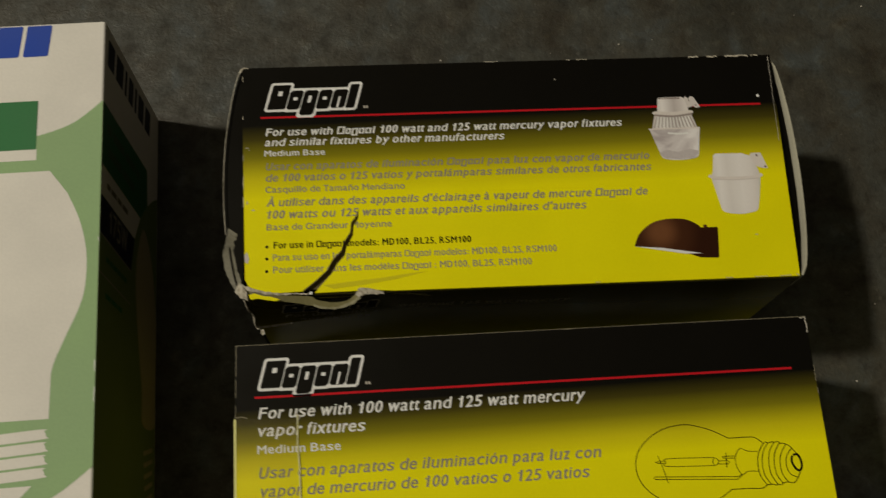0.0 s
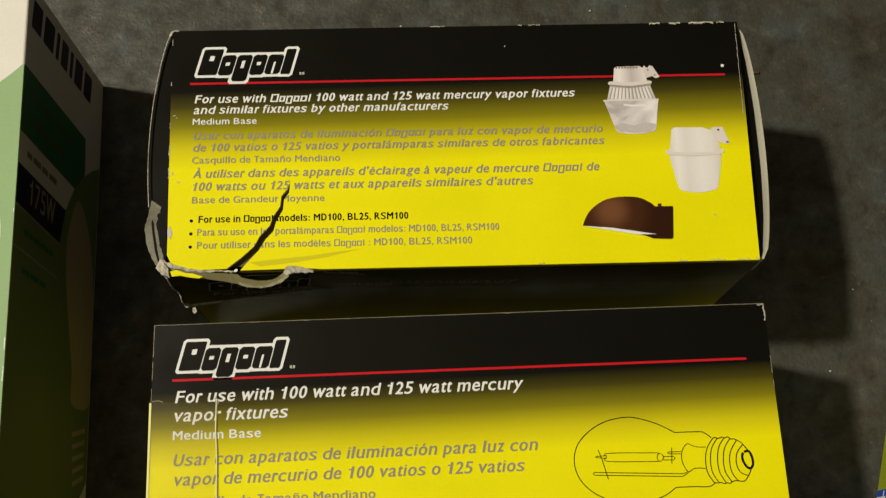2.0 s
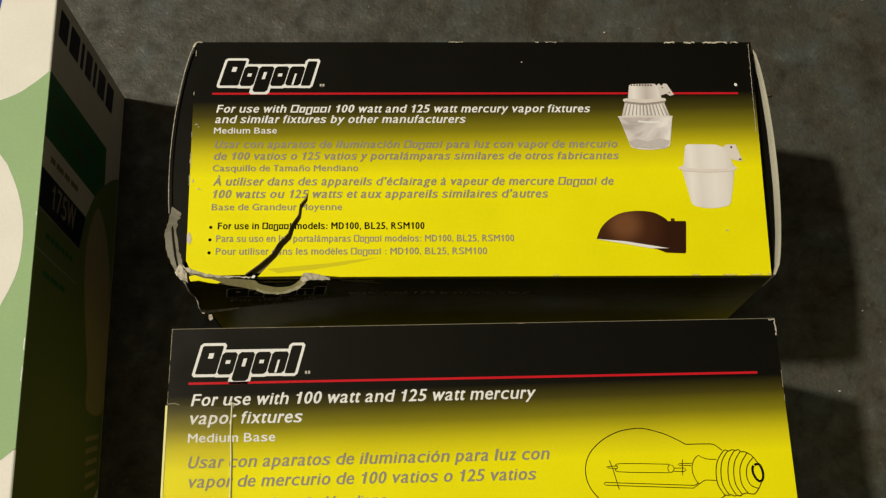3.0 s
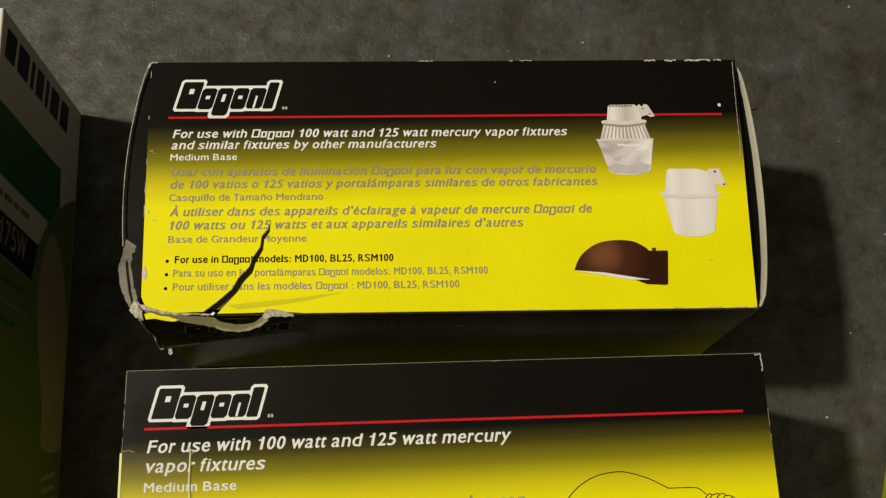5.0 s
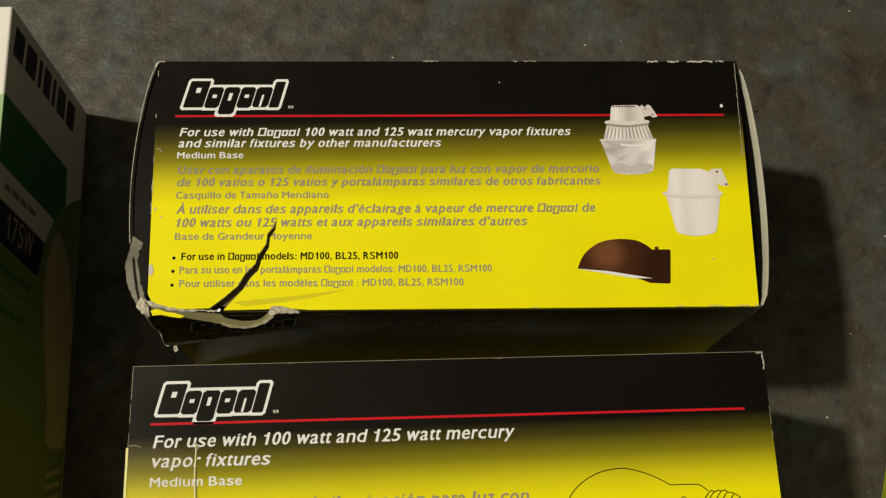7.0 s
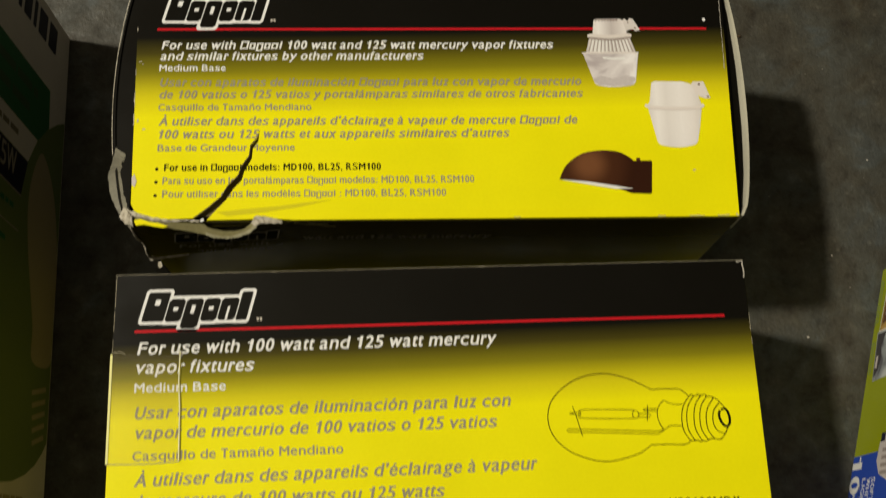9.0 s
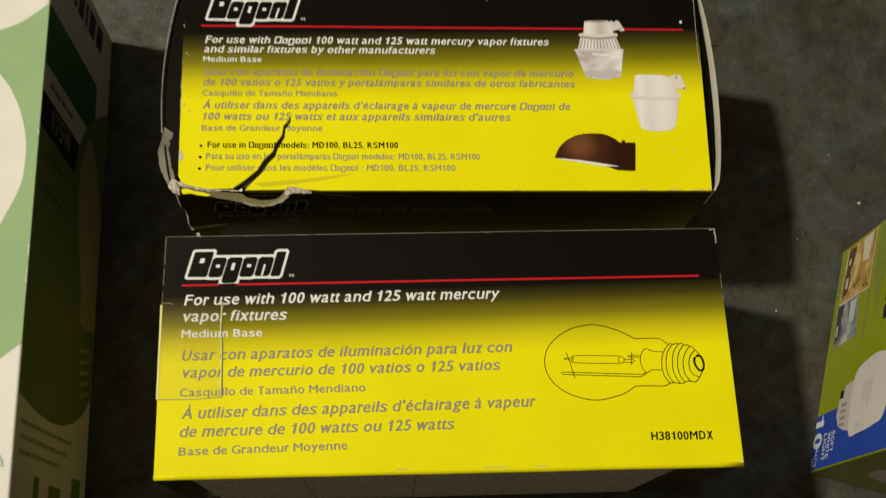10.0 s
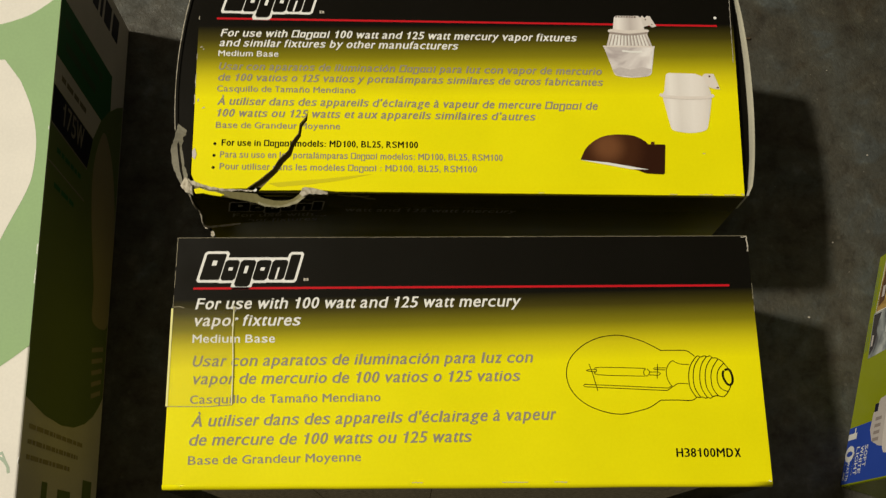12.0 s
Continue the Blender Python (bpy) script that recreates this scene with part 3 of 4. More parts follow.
part("lamp_picture", flat(PIC, [(38.3, 3.6), (40.2, 4.4), (43.0, 3.7), (46.2, 4.5), (48.6, 3.9), (48.5, 3.0), (47.4, 2.1), (43.6, 1.6), (39.7, 2.0), (38.6, 2.8)], 0.075), ink("lamp_shadow_picture_ink", (0.52, 0.465, 0.455), grain=0.18), torn_top)
part("lamp_picture", strokes(PIC, [[(36.0, 10.4), (49.8, 10.5)]], 0.4, 0.08), m_lampwhite, torn_top)
part("lamp_picture_highlights", strokes(PIC, [spline([(41.0, 9.2), (44.0, 8.9), (46.4, 9.1)], 4)], 0.5, 0.085), m_white, torn_top)
# picture: white yard light
part("lamp_picture", flat(PIC, [(52.3, 2.4), (53.0, 2.9), (60.0, 2.8), (62.6, 1.8), (63.9, -2.6), (64.1, -3.6), (63.0, -4.3), (52.0, -4.3), (51.0, -3.3), (51.6, -2.4)]), m_lamp_plain, torn_top, "white picture of a yard light")
part("lamp_picture", flat(PIC, [(62.0, 2.3), (62.6, 2.8), (65.0, 2.8), (66.4, -1.6), (65.2, -1.6), (63.8, -1.2), (62.9, -0.4)], 0.065), m_lampwhite, torn_top)
part("lamp_picture", strokes(PIC, [spline([(50.4, -3.3), (52.0, -3.9), (57.5, -4.2), (63.0, -4.0), (64.6, -3.3)], 4)], 0.8, 0.07), m_lampwhite, torn_top)
part("lamp_picture_highlights", strokes(PIC, [spline([(51.2, -4.3), (57.5, -4.7), (63.8, -4.4)], 4)], 0.2, 0.08), m_lampgrey, torn_top)
part("lamp_picture", flat(PIC, [(51.1, -4.2), (64.0, -4.3), (63.2, -9.0), (62.4, -12.6)] + spline([(62.4, -12.6), (61.4, -13.6), (57.5, -14.2), (53.6, -13.6), (52.7, -12.6)], 3)[1:], 0.056), m_lamp_plain, torn_top)
part("lamp_picture_highlights", bars(PIC, [(63.6, 1.8, 64.1, 2.3), (65.5, -1.4, 66.1, -1.0)], lift=0.08), m_brown, torn_top)
# picture: brown hooded light
hood = spline([(28.9, -22.0), (30.6, -18.6), (34.0, -15.9), (38.0, -14.9), (42.6, -15.1), (45.4, -16.4), (46.6, -17.5)], 5)
part("lamp_picture", flat(PIC, hood + [(50.8, -17.5), (51.0, -17.8), (50.4, -25.5), (50.0, -25.8), (45.6, -25.6), (43.4, -24.7), (36.5, -23.2)]), m_hood, torn_top, "brown picture of a hooded wall light")
part("lamp_picture", flat(PIC, [(28.9, -22.05), (36.0, -22.7), (46.4, -24.5), (42.0, -24.5), (36.0, -23.4)], 0.08), m_white, torn_top)
part("lamp_picture", bars(PIC, [(47.3, -17.6, 48.2, -16.8)], lift=0.06), m_brown, torn_top)

front_panel = part("front_panel", slab(FRONT, rect(-70.2, -29.6, 70.6, 29.3), 0.02, 0.3), fade_side, torn, "dark printed side panel fading to yellow")
FRONT = FRONT @ Matrix.Translation((0, 0, 0.3))
# front side print in shadow, bars for the small lettering
lettering("printed_line", FRONT, "For use with 100 watt and 125 watt mercury", -61.5, 13.6, 15.8, 2.5, m_palegrey, front_panel, 0.2)
lettering("printed_line", FRONT, "vapor fixtures", -61.5, -37.0, 11.6, 2.5, m_palegrey, front_panel, 0.2)

# end flaps and damage
part("end_flap", end_flap(ID, -71.7, -30.5, 31.4, 1, 59.3, -4.0, 0.4), m_black, torn, "dark bowed end flap")
part("end_flap", end_flap(ID, 70.3, -30.6, 30.6, 1, 56.8, 0.6, 0.4), m_black, torn)
part("end_flap", end_flap(ID, 71.3, -31.0, 31.2, 49, 58.8, 3.5, 0.6, 24, 0.5), m_kraft, torn, "bowed end flap of bare grey board")
part("flap_fold", slab(ID, [(-71.0, 31.2), (-74.0, 24), (-75.5, 10), (-75.5, -8), (-74.4, -22), (-70.6, -29)], 58.5, 58.8), m_black, torn)
part("flap_fold", slab(ID, [(70.6, 31.0), (72.0, 31.0), (73.3, 22), (73.9, 8), (73.8, -8), (73.1, -20), (71.6, -30.6), (69.4, -31.0)], 57.2, 57.8), m_black, torn)
arc = [(-72.0 - 4.0 * math.sin(math.pi * k / 28) ** 0.7, 31.4 - 62 * k / 28) for k in range(22)]
part("crumpled_corner", ribbon(ID, [(-72.5, 30.3, 59.6), (-71.9, 31.3, 60.2), (-71.0, 31.8, 60.0), (-69.9, 31.6, 60.1)], [(-72.0, 30.2, 59.8), (-71.4, 31.0, 60.3), (-70.9, 31.5, 60.2), (-70.0, 31.4, 60.1)], 0.2), m_board, torn)
part("flap_rim", strokes(face(0, 0, 59.3, (1, 0, 0), (0, 1, 0)), [arc], 0.15), m_board, torn)
wear(TOP, ((46, 31.4), (71, 31.4)), 0.55, 3, 0.4, torn_top, m_board)
wear(TOP, ((-20, 31.6), (44, 31.5)), 0.3, 5, 0.12, torn_top, m_board)
wear(TOP, ((-71.4, 31.4), (-70.6, -8)), 0.25, 8, 0.4, torn_top, m_board)
wear(TOP, ((70.9, 31), (70.5, 6)), 0.2, 11, 0.9, torn_top, m_palegrey)
wear(TOP, ((70.4, -31.3), (-30, -31.3)), 0.25, 12, 0.15, torn_top, m_palegrey)
wear(TOP, ((69.6, -31.1), (70.4, -31.3)), 0.5, 13, 1.0, torn_top, m_board)
rng = random.Random(4)


def torn_strip(top, foot, name="torn_paper", thick=0.3, jag=0.5, material=m_board):
    a, b = spline(top, 5), spline(foot, 5)
    a = [(x + rng.uniform(-jag, jag) * 0.5, y + rng.uniform(-jag, jag) * 0.6, z + rng.uniform(-jag, jag) * 0.4) for x, y, z in a]
    b = [(x + rng.uniform(-jag, jag) * 0.5, y + rng.uniform(-jag, jag) * 0.6, z + rng.uniform(-jag, jag) * 0.4) for x, y, z in b]
    return part(name, ribbon(ID, a, b, thick), material, torn, "torn grey paperboard edge")


# the lip that hangs over the front edge, then its curled end
torn_strip([(-70.6, -29.0, 60.1), (-67, -30.2, 60.0), (-63, -31.5, 59.7), (-58.5, -31.9, 59.5), (-53.7, -32.2, 59.2), (-51.9, -33.2, 58.8), (-48.3, -33.7, 58.4), (-44.8, -33.4, 58.6), (-42.4, -32.0, 59.2)],
           [(-70.3, -30.6, 59.4), (-67, -31.8, 59.2), (-63, -32.9, 58.9), (-58.5, -33.4, 58.5), (-53.7, -34.2, 58.0), (-51.0, -34.8, 57.7), (-47.4, -34.9, 57.6), (-43.4, -34.0, 58.2), (-41.2, -32.7, 59.0)], jag=0.12, material=m_limp)
# Paler strip along the lip's lower edge, painting its rim light.
torn_strip([(-53.0, -34.0, 58.2), (-50.6, -34.6, 58.0), (-47.4, -34.7, 57.9), (-43.6, -33.7, 58.5), (-42.0, -32.4, 59.2)],
           [(-53.0, -34.5, 58.0), (-50.6, -35.1, 57.8), (-47.2, -35.2, 57.7), (-43.2, -34.2, 58.3), (-41.2, -32.9, 59.1)], thick=0.15, jag=0.2, material=m_lip)
torn_strip([(-42.6, -32.0, 59.4), (-41.4, -30.7, 60.5), (-38.8, -31.2, 60.5), (-35.4, -31.8, 60.2)],
           [(-41.6, -32.9, 59.2), (-40.4, -32.3, 59.8), (-38.6, -32.3, 59.8), (-35.2, -32.3, 59.8)], jag=0.25)
torn_strip([(-70.8, -28.8, 60.3), (-68, -29.9, 60.5), (-64, -31.0, 60.2), (-59, -31.5, 60.0)],
           [(-70.6, -29.8, 59.9), (-68, -30.7, 60.0), (-64, -31.5, 59.9), (-59, -31.8, 59.8)], thick=0.2, jag=0.3)
wear(TOP, ((-63, -31.4), (-54, -31.7)), 0.5, 14, 0.7, torn_top, m_board)
torn_strip([(-74.4, -13.6, 59.6), (-75.0, -17.5, 59.8), (-75.6, -21.0, 59.8), (-74.5, -26.0, 59.3), (-72.4, -30.0, 58.8), (-70.4, -32.6, 58.2)],
           [(-72.2, -14.8, 59.0), (-72.6, -17.5, 58.6), (-73.0, -20.2, 58.8), (-71.6, -25.6, 58.8), (-70.6, -28.9, 59.2), (-68.8, -31.2, 58.9)], thick=0.2, jag=0.3, material=m_scrap)
torn_strip([(-71.4, -28.2, 60.3), (-70.4, -29.6, 60.7), (-69.4, -30.9, 60.4)], [(-72.6, -30.4, 59.4), (-71.4, -31.6, 59.2), (-69.6, -32.6, 59.0)], thick=0.2, jag=0.3)
part("paper_and_glint_fleck", slab(ID, [(-54.1, -31.6), (-53.5, -31.1), (-53.1, -31.4), (-53.4, -31.9), (-54.0, -31.9)], 60.05, 60.2), m_white, torn_top)
# the loosened corner of the front panel with its bare cut edge
part("torn_corner_panel", ribbon(ID, [(-70.2, -32.1, 57.8), (-60, -32.2, 57.8), (-50, -32.2, 57.6), (-40, -32.0, 57.6), (-32, -31.9, 57.4)],
                                 [(-69.6, -34.8, 40.6), (-60, -34.2, 41.8), (-50, -33.2, 42.2), (-40, -32.3, 43.0), (-32, -31.95, 44.0)], 0.25), fade_side, torn, "loosened dark printed corner of the side panel")
torn_strip([(-70.9, -31.8, 57.5), (-70.6, -32.8, 53), (-69.8, -33.4, 48.5), (-70.2, -34.4, 43), (-69.6, -34.6, 41.0)],
           [(-70.3, -32.6, 57.5), (-70.0, -33.6, 53), (-69.2, -34.2, 48.5), (-69.7, -35.2, 43), (-69.0, -35.6, 41.2)], thick=0.2, jag=0.25)
torn_strip([(-69.8, -34.4, 40.7), (-66.5, -34.3, 41.1), (-63, -34.2, 41.5), (-60.0, -34.0, 42.0)],
           [(-69.6, -35.4, 40.4), (-66.5, -35.1, 40.8), (-63, -34.8, 41.3), (-60.0, -34.4, 41.9)], thick=0.2, jag=0.2)
LOOSE = face(-49, -33.1, 49.2, (0.9995, 0.03, 0), (0, 0.06, 0.998))
trade_mark(LOOSE, -12.8, 11.2, 0.2, 5.6, torn, 0.42, m_palegrey, 0.2)
lettering("printed_line", LOOSE, "For use with", -12.6, 8.8, -3.6, 2.2, m_palegrey, torn, 0.2)
lettering("printed_line", LOOSE, "vapor fixtures", -12.6, 9.6, -6.9, 2.0, m_palegrey, torn, 0.2)
part("rubbed_fold", strokes(FRONT, [spline([(-33.0, 28.6), (-29.0, 27.4), (-25.0, 27.8)], 4), spline([(-29.5, 28.6), (-26.0, 26.4), (-23.5, 25.6)], 4)], 0.5, 0.12), m_limp, torn)
part("yellow_scrap", slab(ID, [(-69.0, -31.5), (-67.6, -31.1), (-65.4, -31.9), (-63.6, -32.1), (-61.2, -32.9), (-62.2, -33.3), (-64.4, -33.0), (-66.6, -32.5), (-68.5, -32.7)], 60.0, 60.2), m_yellow, torn)
# Gloss patch near the left edge, painted as a pale grey fleck.
part("paper_and_glint_fleck", slab(ID, [(-70.2, -21.0), (-69.6, -20.2), (-69.0, -22.0), (-69.4, -23.4), (-70.1, -22.8)], 60.02, 60.12), m_lampgrey, torn_top)
part("paper_scrap", slab(ID, [(-69.8, -33.6), (-69.0, -33.4), (-68.6, -34.6), (-69.2, -35.2), (-69.7, -34.6)], 32, 32.3), m_board, torn)
# Darker yellow wedge painted as the shadow of the crack's raised lip.
part("lip_shadow", flat(TOP, [(-50.5, -29.6), (-44, -28.9), (-36, -28.2), (-30, -27.4), (-24, -26.8), (-32, -28.6), (-40, -29.8), (-48, -30.6)], 0.05), ink("shadowed_yellow_ink", (0.60, 0.53, 0.012)), torn_top)

# Pale flecks; those at the left edge paint glints of the glossy card.
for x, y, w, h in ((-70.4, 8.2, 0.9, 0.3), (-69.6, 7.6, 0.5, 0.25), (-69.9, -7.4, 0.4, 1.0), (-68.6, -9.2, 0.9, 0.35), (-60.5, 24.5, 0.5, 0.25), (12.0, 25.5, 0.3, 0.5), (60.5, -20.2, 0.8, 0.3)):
    part("scuff_and_glint", flat(TOP, [(x, y), (x + w, y + 0.3 * h), (x + 0.8 * w, y + h), (x + 0.2 * w, y + 0.8 * h)], 0.07), m_palegrey, torn_top)

# ---- the taped lamp carton ----
taped = thing("lamp_carton", pose(0.00028, -0.03075, 0, 0, 0, 0.05),
              "black and yellow lamp carton with clear tape on concrete floor", "carton", "lamp cartons")
part("sleeve", put(sleeve(bmesh.new(), -71.2, 71.2, -30.8, 30.6, 0, 59.2, 0.6, 0.5), ID), m_dark, taped, "dark olive printed card sides")
taped_top = part("top_panel", slab(ID, [(-71.4, 30.3), (71.0, 30.7), (71.4, -30.0), (-70.9, -29.8)], 59.45, 60, 0.12), fade_taped, taped, "black panel fading to glossy yellow")
part("folded_edge", front_fold(ID, -71.0, 71.4, (-29.7, -29.95), 59.98, 1.15), m_yellow, taped, "softly rounded yellow fold of the panel")
part("end_flap", end_flap(ID, -70.9, -30, 30, 1, 59, 0.2, 0.5), m_olive, taped, "olive printed end flap")
part("end_flap", end_flap(ID, 70.6, -30, 30, 1, 59, 0.35, 0.5), m_dark, taped)
L_LINES = [
    ("For use with 100 watt and 125 watt mercury", -65.8, 13.6, 12.0, 2.7, "w", 0.2, 0.5),
    ("vapor fixtures", -65.8, -40.1, 7.8, 2.7, "w", 0.2, 0.1),
    ("Medium Base", -66.0, -46.2, 3.7, 1.95, "w", 0, 0.0),
    ("Usar con aparatos de iluminaci\u00f3n para luz con", -65.6, 16.0, -2.1, 2.6, "g", 0.2, 0.7),
    ("vapor de mercurio de 100 vatios o 125 vatios", -65.3, 12.8, -6.4, 2.6, "g", 0.2, 0.5),
    ("Casquillo de Tama\u00f1o Mendiano", -65.7, -20.7, -11.0, 1.95, "g", 0, 0.4),
    ("\u00c0 utiliser dans des appareils d'\u00e9clairage \u00e0 vapeur", -65.1, 21.1, -16.4, 2.65, "g", 0.2, 1.2),
    ("de mercure de 100 watts ou 125 watts", -65.3, 0.9, -20.8, 2.6, "g", 0.2, 0.5),
    ("Base de Grandeur Moyenne", -65.3, -25.1, -25.2, 1.95, "g", 0, 0.6),
    ("H38100MDX", 49.1, 64.4, -24.1, 2.0, "b", 0, -0.1),
]
INKS["p"] = m_palegrey
for body, x0, x1, y, tall, tone, shear, rise in L_LINES:
    lettering("printed_line", TOP, body, x0, x1, y, tall, INKS[tone], taped_top, shear, 0.142 if shear or tone == "b" else 0.136, rise=rise)
part("red_rule", strokes(TOP, [[(-66.6, 17.2), (65.4, 17.7)]], 0.55), m_red, taped_top)
trade_mark(TOP, -65.4, -42.0, 19.4, 6.6, taped_top)
part("mark_sign", bars(TOP, [(-39.8, 19.1, -39.3, 19.8), (-39.1, 19.1, -38.6, 19.8)]), m_palegrey, taped_top)
# drawing of the lamp
glass = spline([(47.1, 1.4), (45.0, 2.6), (42.2, 3.9), (38.0, 5.1), (35.0, 5.1), (31.6, 4.4), (28.1, 2.6), (25.2, -0.2), (24.0, -3.4), (24.3, -6.7), (26.0, -9.6), (28.9, -11.9), (33.0, -13.5), (36.8, -14.0), (40.6, -13.3), (43.6, -12.4), (46.3, -10.7)], 4)
neck = [spline([(47.1, 1.4), (51.7, 1.4), (53.6, 1.2), (55.3, -0.1)], 4), spline([(46.3, -10.7), (50.4, -10.7), (53.7, -10.8), (55.1, -10.0)], 4)]
turns = []
for x, top, foot in ((55.5, -0.3, -10.0), (56.6, -0.2, -10.1), (58.2, -0.1, -10.2), (59.5, -0.3, -10.0), (60.9, -0.8, -9.8)):
    turns.append(spline([(x, top), (x - 1.45, top - 2.1), (x - 2.05, -5.0), (x - 1.85, -7.8), (x - 0.6, foot)], 4))
turns.append(spline([(62.2, -1.8), (60.7, -3.6), (60.3, -6.0), (61.0, -7.9), (62.6, -8.7)], 4))
crests = [spline([(55.5, -0.3), (56.1, 0.0), (56.7, -0.3), (57.6, 0.0), (58.3, -0.2), (59.0, 0.0), (59.6, -0.5), (60.3, -0.5), (61.0, -0.8), (61.8, -1.3), (62.3, -1.9), (63.2, -3.1)], 3),
          spline([(55.0, -10.0), (55.7, -10.1), (56.4, -10.0), (57.1, -10.3), (57.7, -10.1), (58.3, -10.3), (59.0, -9.9), (59.8, -9.7), (60.5, -9.8), (61.6, -9.9), (62.6, -8.9), (63.5, -7.3)], 3)]
part("lamp_drawing", strokes(TOP, [glass] + neck + turns + crests, 0.2), m_black, taped_top, "thin black line drawing of a lamp")
part("lamp_drawing", strokes(TOP, [
    spline([(43.0, -3.0), (31.8, -2.7), (31.3, -3.5), (31.6, -4.5), (42.8, -4.9)], 4), spline([(43.3, -3.1), (42.7, -3.6), (42.7, -4.4), (43.2, -4.9), (43.9, -4.4), (44.0, -3.7)], 4, True),
    [(31.3, -3.2), (29.1, -3.3), (28.7, -3.4), (29.1, -3.6), (31.2, -3.8)], [(44.0, -3.9), (46.3, -3.9), (46.7, -4.3), (46.2, -4.7), (43.9, -4.6)],
    [(48.1, -2.9), (45.3, -2.9), (45.0, -3.1), (45.3, -3.3), (48.0, -3.4)], [(46.1, -2.0), (45.8, -5.5)], [(29.5, -1.9), (30.2, -4.0), (31.3, -8.4)],
    [(49.2, -7.3), (48.3, -7.8), (28.3, -6.8), (27.9, -7.1), (28.3, -7.4), (48.0, -8.4), (49.4, -7.5)],
    spline([(53.8, -2.1), (51.8, -2.0), (50.6, -1.6), (49.7, -1.2), (48.6, -2.3), (48.1, -4.0), (48.4, -5.9), (49.4, -7.4), (50.8, -6.7), (53.3, -6.8)], 4)], 0.16), m_black, taped_top)
part("lamp_drawing_contact", strokes(TOP, [spline([(62.3, -3.5), (63.4, -3.4), (64.0, -4.8), (64.0, -6.3), (63.4, -7.1), (62.6, -6.8), (61.9, -5.5), (61.8, -4.3)], 4, True)], 0.55), m_black, taped_top)
# tape
part("clear_tape", slab(ID, [(-71.4, 12.4), (-56.4, 11.5), (-55.7, -11.3), (-71.2, -11.6)], 60.09, 60.15), m_tape, taped_top, "strip of clear glossy tape")
part("tape_rim_and_glint", strokes(TOP, [[(-71.0, 12.5), (-69.6, 12.7), (-68.4, 12.3)], [(-55.7, -11.3), (-62.0, -11.7), (-71.2, -11.6)]], 0.18, 0.17), m_grey, taped_top)
# Painted glint at the tape's right end: dark stroke, then a pale one.
part("tape_rim_and_glint", strokes(TOP, [[(-56.15, 12.4), (-56.2, 6.0), (-55.8, 0.0), (-55.6, -11.2)]], 0.22, 0.17), m_olive, taped_top)
part("tape_rim_and_glint", strokes(TOP, [[(-56.4, 12.6), (-56.45, 6.0), (-56.05, 0.0), (-55.85, -11.2)]], 0.22, 0.19), ink("tape_glint", (0.80, 0.76, 0.45)), taped_top)
# Pale yellow stroke painted for the glint on the tape's left fold.
part("tape_rim_and_glint", strokes(TOP, [[(-71.3, 12.2), (-71.1, -11.6)]], 0.5, 0.17), ink("fold_glint_yellow", (0.80, 0.76, 0.30)), taped_top)
part("tape_rim_and_glint", strokes(TOP, [[(-56.8, 12.9), (-55.9, 12.1), (-56.4, 10.8)]], 0.4, 0.17), m_palegrey, taped_top)
part("edge_line", strokes(TOP, [[(-71.2, 30.2), (-20, 30.35), (71, 30.6)]], 0.1), m_grey, taped_top)
wear(TOP, ((-60, 30.2), (20, 30.4)), 0.16, 21, 0.2, taped_top, m_grey)
wear(TOP, ((-71.1, 30.2), (-71.2, 12.5)), 0.18, 22, 0.6, taped_top, m_grey)
wear(TOP, ((69.4, 30.2), (70.9, 30.35)), 0.5, 23, 1.0, taped_top, m_palegrey)
wear(TOP, ((70.75, 30.2), (70.85, 26.5)), 0.45, 33, 0.8, taped_top, m_palegrey)
wear(TOP, ((70.85, 30.4), (71.05, 8)), 0.18, 24, 0.5, taped_top, m_grey)
wear(TOP, ((70.4, -29.7), (71.1, -29.9)), 0.3, 26, 1.0, taped_top, m_white)
wear(TOP, ((-30, -29.6), (40, -29.75)), 0.2, 27, 0.15, taped_top, m_palegrey)
LFRONT = face(0, -30.85, 30, (1, 0, 0), (0, 0, 1))
part("bare_panel", bars(LFRONT, [(-62, -29, 55, 29.2)]), m_board, taped, "bare grey glued panel of the carton")
part("panel_seam", bars(LFRONT, [(-8.7, -29, -8.5, 29.2), (-36.2, -29, -36.0, 29.2)], lift=0.08), m_inside, taped)

# ---- the tall cream and green lamp carton ----
tall_box = thing("large_lamp_carton", pose(-0.1057, 0.0898, 0, 0, 0, 1.0),
                 "large cream and green lamp carton with bulb picture on concrete", "carton", "lamp cartons")
PW, PL, PH = 64.0, 195.0, 62.0
bm = sleeve(bmesh.new(), -PL, 0, -PW, 0, 0, PH, 0.7, 0.6)
bm.transform(Matrix(((0, 1, 0, 0), (1, 0, 0, 0), (0, 0, 1, 0), (0, 0, 0, 1))))
bmesh.ops.recalc_face_normals(bm, faces=bm.faces[:])
part("sleeve", put(bm, ID), m_cream, tall_box, "cream uncoated card")
for y, b in ((-0.8, 0.6), (-PL + 0.8, -0.6)):
    q = end_flap(Matrix.Rotation(radians(90), 4, "Z"), y, 0.5, PW - 0.5, 1, PH - 1, b, 0.5)
    part("end_flap", q, m_cream, tall_box)
PT = face(0, 0.9, PH, (1, 0, 0), (0, 1, 0))
c = -32.0
upper = spline([(-0.1, -24.1), (-4, -27.6), (-8.7, -30.8), (-16.5, -33.4), (-26, -35), (-40, -35), (-63.6, -31)], 5)
lower = spline([(-63.6, -112), (-50, -126), (-34, -132), (-20, -130), (-8.6, -125), (-0.1, -118.8)], 5)
part("green_field", flat(PT, upper + lower), m_green, tall_box, "leaf green printed field")
